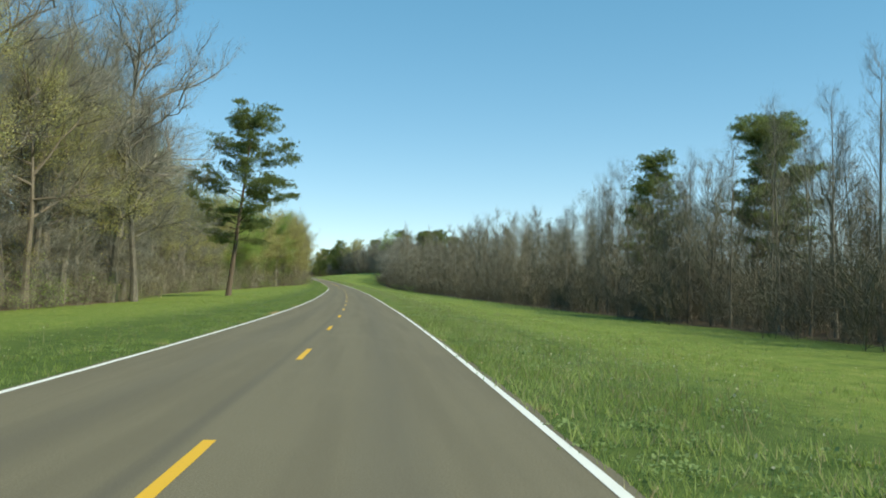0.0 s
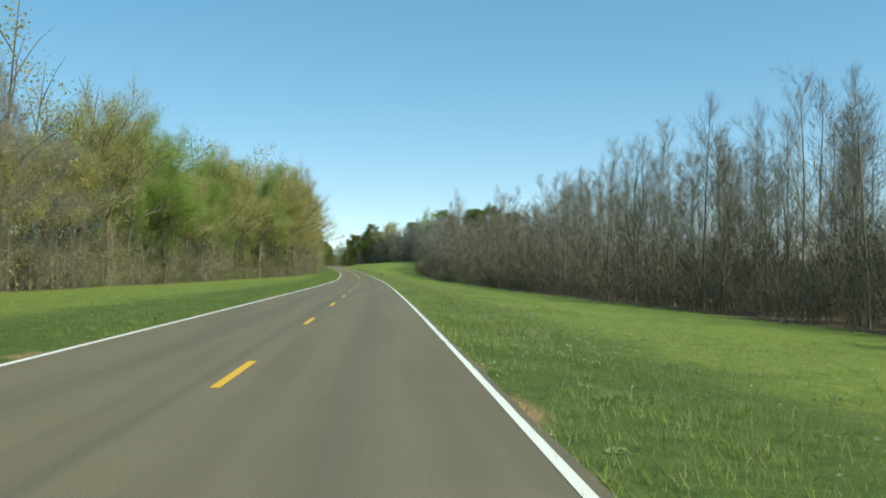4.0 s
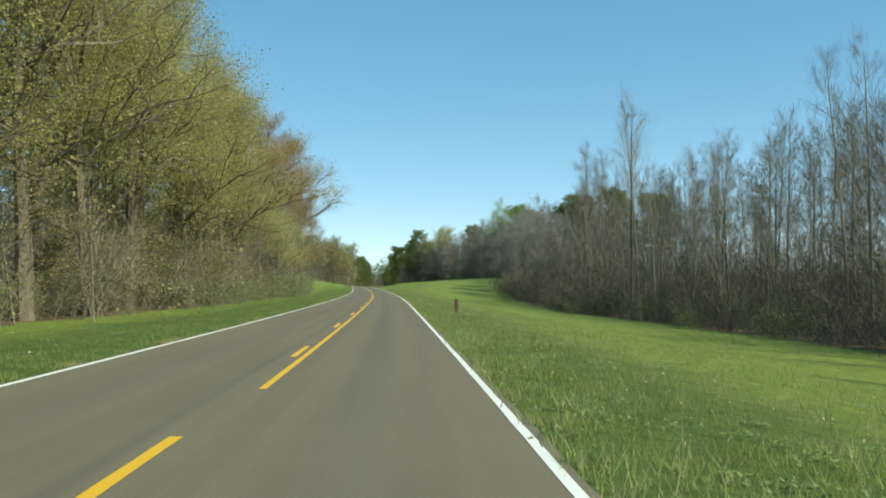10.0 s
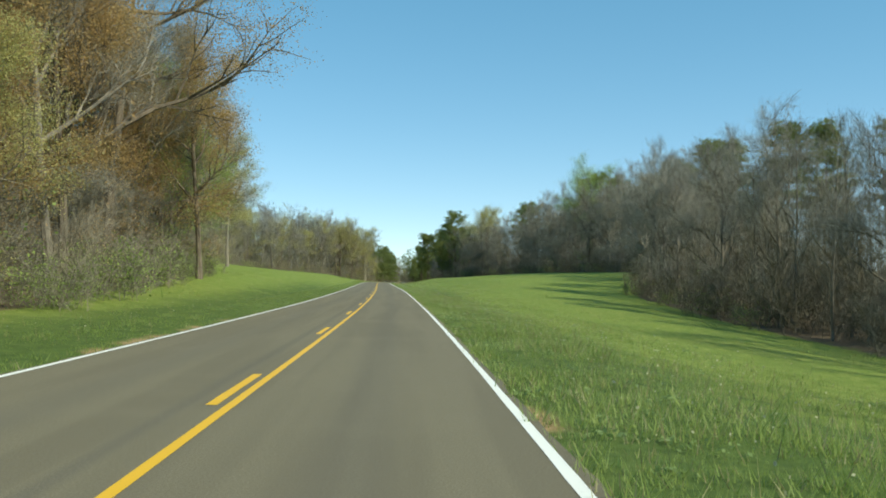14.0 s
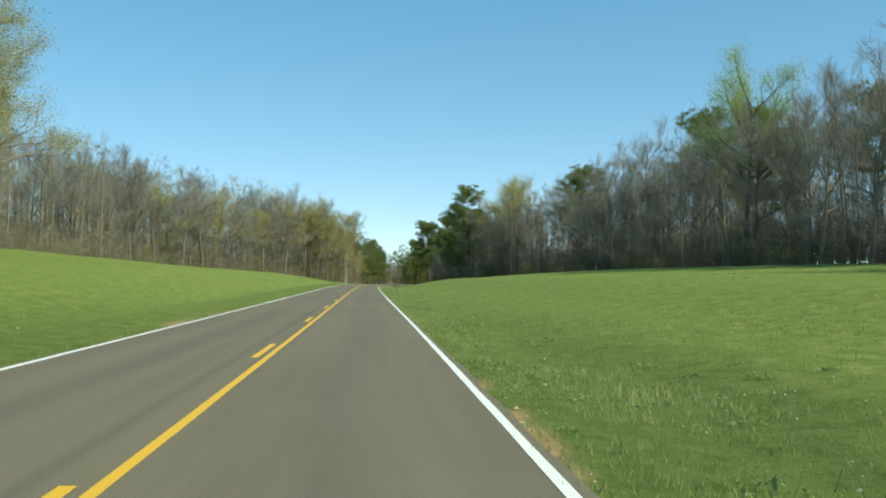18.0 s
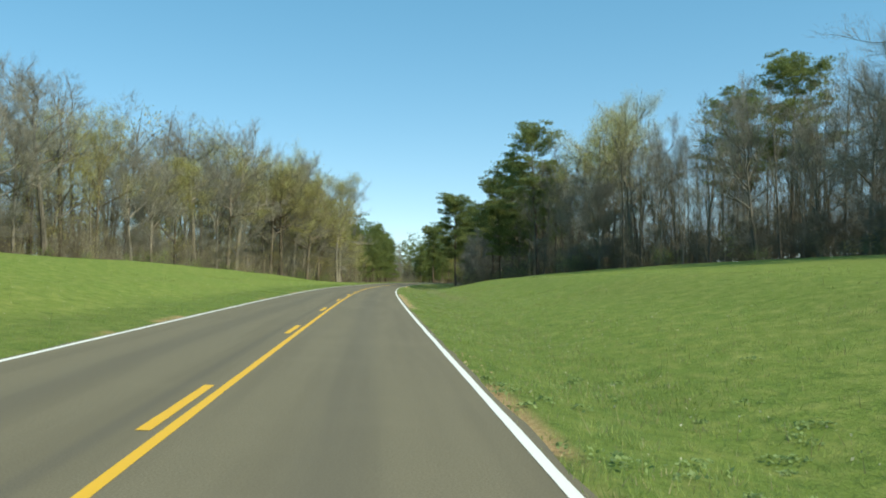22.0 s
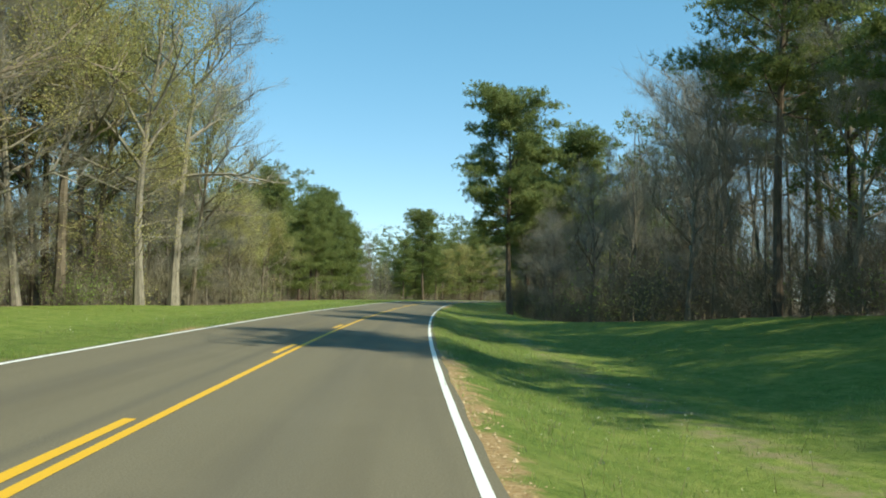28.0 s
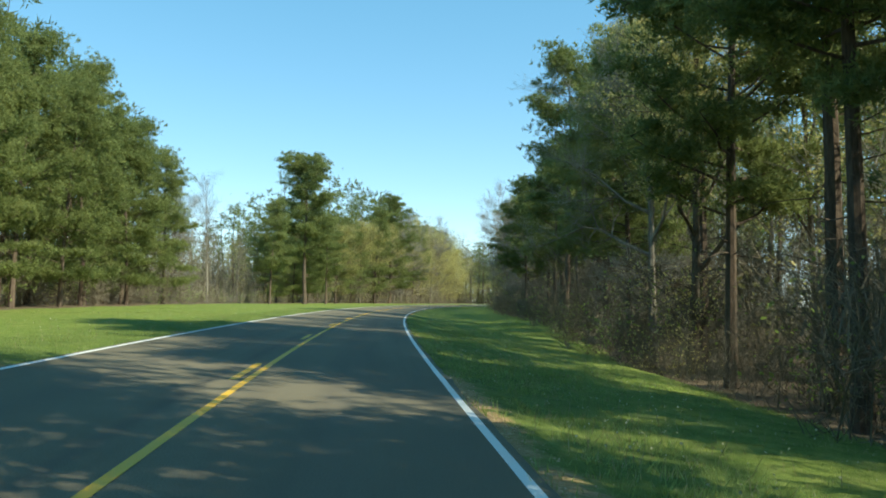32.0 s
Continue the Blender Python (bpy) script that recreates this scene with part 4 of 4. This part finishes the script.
for side, woods, heights in ((1, RIGHT_WOODS, HEIGHT_R), (-1, LEFT_WOODS, HEIGHT_L)):
    hs = np.array(heights)
    picks, low = [], []
    for s in np.arange(-34, 1100, 4.4):
        e = float(edge_of(s, side))
        thick = (side > 0 and 540 < s < 660) or (side < 0 and 560 < s < 700)
        for back in (5.0, 7.5, 9.5, 13, 16, 26) if thick else (5.0, 9.5, 16, 26):
            if (back > 20 and RNG.uniform() < (0.35 if side > 0 else 0.7)) or (side > 0 and 688 < s < 790 and RNG.uniform() < (0.5 if back < 8 else 0.3 if s > 732 else 0)):
                continue
            at, d = s + RNG.uniform(-2, 2), e + back + RNG.uniform(-2.0, 2.5)
            grow = float(np.interp(s, hs[:, 0], hs[:, 1])) * RNG.uniform(0.82, 1.08)
            if side > 0 and 655 < s < 735 and back > 8:
                grow = RNG.uniform(0.95, 1.15)
            picks.append((RNG.choice(zone(at, woods).split()), at, side * d, grow))
    for s in np.arange(-34, 1060, 3.4):
        e = float(edge_of(s, side))
        for back in (0.3, 3.6):
            key = RNG.choice("brush0 brush2 brush1 brush0 brush2 brush1 brush2 shrub0 shrub2 shrub1".split())
            if side > 0 and s < 400 and key.startswith("shrub"):
                key = "brush" + key[-1]
            if side < 0 and s > 735 and back < 1 and RNG.uniform() < 0.8:
                continue
            low.append((key, s + RNG.uniform(-1.2, 1.2), side * (e + back + RNG.uniform(-0.8, 1.6)), RNG.uniform(0.5, 1.3) * (0.95 if side < 0 and 285 < s < 400 else 1.35 if side < 0 and 100 < s < 285 else 1.45 if side > 0 and s < 400 else 1)))
        for back in (9, 16, 27) if side > 0 and 560 < s < 700 else (9, 16):
            if RNG.uniform() < 0.8:
                low.append((RNG.choice("brush0 brush2".split()), s + RNG.uniform(-2, 2), side * (e + back + RNG.uniform(-3, 3)), RNG.uniform(1.3, 2.2)))
    for s in np.arange(1100, 1300, 6.0):
        for d in (side * 22, side * 32):
            picks.append((RNG.choice("olive1 yellow0 bud0 pine1".split()), s + RNG.uniform(-2, 2), d + RNG.uniform(-4, 4), 1.25))
    joined("woodland_right" if side > 0 else "woodland_left", "deep mixed woods of bare hardwoods and pines" if side > 0 else "deep mixed woods of budding hardwoods and pines", "woods", picks)
    joined("thicket_right" if side > 0 else "thicket_left", "tangled grey-brown leafless undergrowth along the woods' foot", "undergrowth", low)
# green shrubs low along the woods' foot
for s0, s1, side, gap in ((285, 405, -1, 3.4), (20, 240, -1, 15), (560, 700, -1, 9), (280, 420, 1, 14), (560, 660, 1, 16)):
    s = s0
    while s < s1:
        plant("greenshrub", s, side * (float(edge_of(s, side)) + RNG.uniform(-1.4, 0.6)), RNG.uniform(0.4, 0.95))
        s += gap * RNG.uniform(0.6, 1.4)
# where the road bends out of sight
picks = []
for s in (1092, 1102, 1114, 1128):
    for d in np.arange(-62, 63, 7.0):
        picks.append((RNG.choice("olive1 olive0 bud0 pine1 yellow1 olive2".split()), s + RNG.uniform(-3, 3), d + RNG.uniform(-3, 3), RNG.uniform(1.2, 1.6)))
        picks.append((RNG.choice("brush0 brush2 shrub2".split()), s - 6 + RNG.uniform(-3, 3), d + RNG.uniform(-3, 3), RNG.uniform(1.2, 2.2)))
joined("woodland_far", "distant yellow-green spring woods beyond the bend", "woods", picks)


# ---- grass standing along the verges ----
def patches(s, d, size, seed):
    """Smooth random patches between 0 and 1, about size metres across."""
    lattice = np.random.default_rng(seed).random((64, 1024))
    u, v = np.abs(d) / size, (s + 60) / size
    iu, iv = np.floor(u).astype(int), np.floor(v).astype(int)
    fu, fv = u - iu, v - iv
    fu, fv = fu * fu * (3 - 2 * fu), fv * fv * (3 - 2 * fv)
    at = lambda a, b: lattice[(iu + a) % 64, (iv + b) % 1024]
    return (at(0, 0) * (1 - fu) + at(1, 0) * fu) * (1 - fv) + (at(0, 1) * (1 - fu) + at(1, 1) * fu) * fv


def off_soil(rng, ss, dd, side, bare=0.85):
    keep = dd < edge_of(ss, side) + 1
    if side > 0:
        for b0, b1 in BARE_SOIL:
            keep &= ~((ss > b0) & (ss < b1) & (dd < 4.0) & (rng.uniform(size=len(ss)) < bare))
    return keep


def grass(name, label, s0, s1, side, bands, mats, straw):
    verts, faces, mi = [], [], []
    rng = np.random.default_rng(21 if side > 0 else 22)
    total = 0
    for d0, d1, per, lo, hi in bands:
        n = int((s1 - s0) * (d1 - d0) * per)
        ss, dd = rng.uniform(s0, s1, n), rng.uniform(d0, d1, n)
        clump = 0.55 * patches(ss, dd, 0.7, 31) + 0.45 * patches(ss, dd, 3.1, 32)
        keep = off_soil(rng, ss, dd, side) & (rng.uniform(size=n) < 0.25 + 1.2 * clump)
        ss, dd, clump = ss[keep], dd[keep] * side, clump[keep]
        x, y = place(ss, dd)
        z = ground_z(ss, dd)
        n = len(ss)
        tuft = (lo + (hi - lo) * np.clip(clump * 1.5 - 0.35, 0, 1) * rng.uniform(0.6, 1.1, n)) * np.interp(ss, MOWN[:, 0], MOWN[:, 1 if side > 0 else 2])
        dry = rng.uniform(size=n) < straw
        for _ in range(5):
            a = rng.uniform(0, 6.28, n)
            h = tuft * rng.uniform(0.5, 1.15, n)
            w = 0.005 + 0.022 * h
            ox, oy = rng.normal(0, 0.08, n), rng.normal(0, 0.08, n)
            lean = rng.uniform(0.25, 1.1, n) * h
            b = rng.uniform(0, 6.28, n)
            p = np.stack([np.stack([x + ox - np.cos(a) * w, y + oy - np.sin(a) * w, z - 0.03], 1),
                          np.stack([x + ox + np.cos(a) * w, y + oy + np.sin(a) * w, z - 0.03], 1),
                          np.stack([x + ox + np.cos(b) * lean, y + oy + np.sin(b) * lean, z + h], 1)], 1)
            verts.append(p.reshape(-1, 3))
            faces.append(np.arange(n * 3).reshape(-1, 3) + total)
            mi.append((dry & (rng.uniform(size=n) < 0.5)).astype(int))
            total += n * 3
    return tagged(mesh_object(name, np.concatenate(verts), np.concatenate(faces), mats, mat_index=np.concatenate(mi)), label, "grass", kind="stuff")


def leaf_quads(rng, at, size, up):
    """Small leaves or petals lying about the points at."""
    n = len(at)
    face = rng.normal(size=(n, 3)) * 0.5 + (0, 0, up)
    a = np.cross(face, rng.normal(size=(n, 3)))
    a /= np.linalg.norm(a, axis=1)[:, None]
    c = np.cross(face, a)
    c /= np.linalg.norm(c, axis=1)[:, None]
    k = (size * rng.uniform(0.6, 1.4, n))[:, None]
    return np.stack([at - a * k * 0.5, at + c * k * 0.34, at + a * k * 0.5, at - c * k * 0.34], 1).reshape(-1, 3)


def weeds(name, label, s0, s1, side, per, lo, mat):
    """Low domes of broad-leaved weeds, thickest by the road."""
    rng = np.random.default_rng(41 if side > 0 else 42)
    n = int((s1 - s0) * per)
    ss, dd = rng.uniform(s0, s1, n), lo + rng.gamma(1.3, 1.5, n)
    keep = off_soil(rng, ss, dd, side, 0.6) & (rng.uniform(size=n) < 1.6 * patches(ss, dd, 5.0, 33) - 0.1)
    ss, dd = ss[keep], dd[keep] * side
    n, leaves = len(ss), 34
    x, y = place(ss, dd)
    wide = rng.uniform(0.12, 0.42, n) * np.interp(ss, MOWN[:, 0], MOWN[:, 1 if side > 0 else 2]) ** 0.5
    off = rng.normal(size=(n, leaves, 2)) * 0.5 * wide[:, None, None]
    high = np.maximum(0.02, 0.34 * wide[:, None] * (1 - (off ** 2).sum(2) / (wide[:, None] ** 2 + 1e-6))) * rng.uniform(0.5, 1.1, (n, leaves))
    at = np.stack([x[:, None] + off[:, :, 0], y[:, None] + off[:, :, 1], ground_z(ss, dd)[:, None] + high], 2).reshape(-1, 3)
    v = leaf_quads(rng, at, 0.055, 0.9)
    return tagged(mesh_object(name, v, np.arange(len(v)).reshape(-1, 4), [mat]), label, "weeds", kind="stuff")


def seed_heads(name, label, s0, s1, side, per, mats):
    """Thin stalks with small pale heads above the grass."""
    rng = np.random.default_rng(51 if side > 0 else 52)
    n = int((s1 - s0) * per)
    ss, dd = rng.uniform(s0, s1, n), 3.7 + rng.gamma(1.7, 2.0, n)
    keep = off_soil(rng, ss, dd, side) & (rng.uniform(size=n) < 0.2 + patches(ss, dd, 4.0, 34))
    ss, dd = ss[keep], dd[keep] * side
    n = len(ss)
    x, y = place(ss, dd)
    z = ground_z(ss, dd)
    h = rng.uniform(0.15, 0.52, n) * np.interp(ss, MOWN[:, 0], MOWN[:, 1 if side > 0 else 2])
    a, b, lean = rng.uniform(0, 6.28, n), rng.uniform(0, 6.28, n), rng.uniform(0.1, 0.6, n) * h
    tip = np.stack([x + np.cos(b) * lean, y + np.sin(b) * lean, z + h], 1)
    stalk = np.stack([np.stack([x - np.cos(a) * 0.006, y - np.sin(a) * 0.006, z - 0.02], 1), np.stack([x + np.cos(a) * 0.006, y + np.sin(a) * 0.006, z - 0.02], 1), tip], 1).reshape(-1, 3)
    heads = leaf_quads(rng, tip, 0.033, 0.1)
    faces = np.concatenate([np.arange(n * 3).reshape(-1, 3)[:, (0, 1, 2, 2)], n * 3 + np.arange(n * 4).reshape(-1, 4)])
    return tagged(mesh_object(name, np.concatenate([stalk, heads]), faces, mats, mat_index=np.repeat([0, 1], n)), label, "grass", kind="stuff")


def crumbs(name, label, s0, s1, per, mat):
    """Small clods and stones lying on the bare strips beside the asphalt."""
    rng = np.random.default_rng(61)
    n = int((s1 - s0) * per)
    ss, dd = rng.uniform(s0, s1, n), 3.36 + rng.gamma(1.4, 0.12, n)
    bare = np.zeros(n, dtype=bool)
    for b0, b1 in BARE_SOIL:
        bare |= (ss > b0) & (ss < b1)
    keep = bare | (rng.uniform(size=n) < 0.35 * patches(ss, dd, 2.5, 35) ** 2)
    ss, dd = ss[keep], dd[keep]
    n = len(ss)
    x, y = place(ss, dd)
    at = np.stack([x, y, ground_z(ss, dd)], 1)
    k = 0.006 + rng.gamma(1.3, 0.006, n)
    corner = np.array([(1, 0, 0), (-0.2, 0.9, 0), (-0.9, -0.5, 0), (0.1, -0.8, 0), (0, 0.1, 0.8)])
    v = at[:, None, :] + corner[None] * k[:, None, None] * rng.uniform(0.6, 1.3, (n, 5, 3))
    tri = np.array([(0, 1, 4), (1, 2, 4), (2, 3, 4), (3, 0, 4)])
    faces = (np.arange(n)[:, None, None] * 5 + tri[None]).reshape(-1, 3)
    return tagged(mesh_object(name, v.reshape(-1, 3), faces, [mat]), label, "soil", kind="stuff")


MOWN = np.array([(-40, 1.0, 0.7), (380, 1.0, 0.7), (430, 0.62, 0.5), (520, 0.55, 0.5), (560, 0.6, 0.5), (800, 0.6, 0.5), (1100, 0.5, 0.5)])
grass("verge_grass_right", "rank green roadside grass in uneven tufts", -12, 800, 1, [(3.35, 6.4, 42, 0.05, 0.27), (6.4, 12, 17, 0.04, 0.20), (12, 26, 4.0, 0.04, 0.15)], [BLADE, STRAW], 0.30)
grass("verge_grass_left", "short green roadside grass", -12, 800, -1, [(3.22, 5.6, 20, 0.05, 0.22), (5.6, 16, 3.6, 0.05, 0.2)], [BLADE, STRAW], 0.16)
crumbs("soil_crumbs", "small tan clods and gravel along the asphalt edge", -12, 800, 22, SOIL)
weeds("roadside_weeds_right", "low broad-leaved green weeds growing along the asphalt", -12, 520, 1, 4.0, 3.40, WEED)
weeds("roadside_weeds_left", "low broad-leaved green weeds growing along the asphalt", -12, 400, -1, 1.0, 3.25, WEED)
seed_heads("seed_heads_right", "pale grass seed heads and small whitish wildflowers", -12, 800, 1, 24, [STRAW, PALE])
seed_heads("seed_heads_left", "pale grass seed heads and small whitish wildflowers", -12, 800, -1, 7, [STRAW, PALE])


# ---- the wooden marker post on the verge ----
def part(name, bm, mat, parent, label=""):
    me = bpy.data.meshes.new(name)
    bm.to_mesh(me)
    bm.free()
    me.materials.append(mat)
    ob = new(name, me)
    ob.parent = parent
    return tagged(ob, label)


px, py = place(*POST)
post = tagged(new("marker_post"), "short weathered brown wooden post standing in the grass", "post")
post.matrix_world = pose(float(px), float(py), float(ground_z(*POST)), 1.5, -1, 8)
bm = bmesh.new()
bmesh.ops.create_cube(bm, size=1.0, matrix=Matrix.Translation((0, 0, 0.24)) @ Matrix.Diagonal((0.17, 0.17, 1.08, 1)))
bmesh.ops.bevel(bm, geom=bm.edges[:], offset=0.018, segments=2, affect='EDGES')
part("shaft", bm, POST_WOOD, post)
bm = bmesh.new()
bmesh.ops.create_cone(bm, segments=4, radius1=0.108, radius2=0.03, depth=0.02, cap_ends=True, matrix=Matrix.Translation((0, 0, 0.791)) @ Matrix.Rotation(radians(45), 4, 'Z'))
part("top", bm, BARK_GREY, post, "grey weathered pointed top")
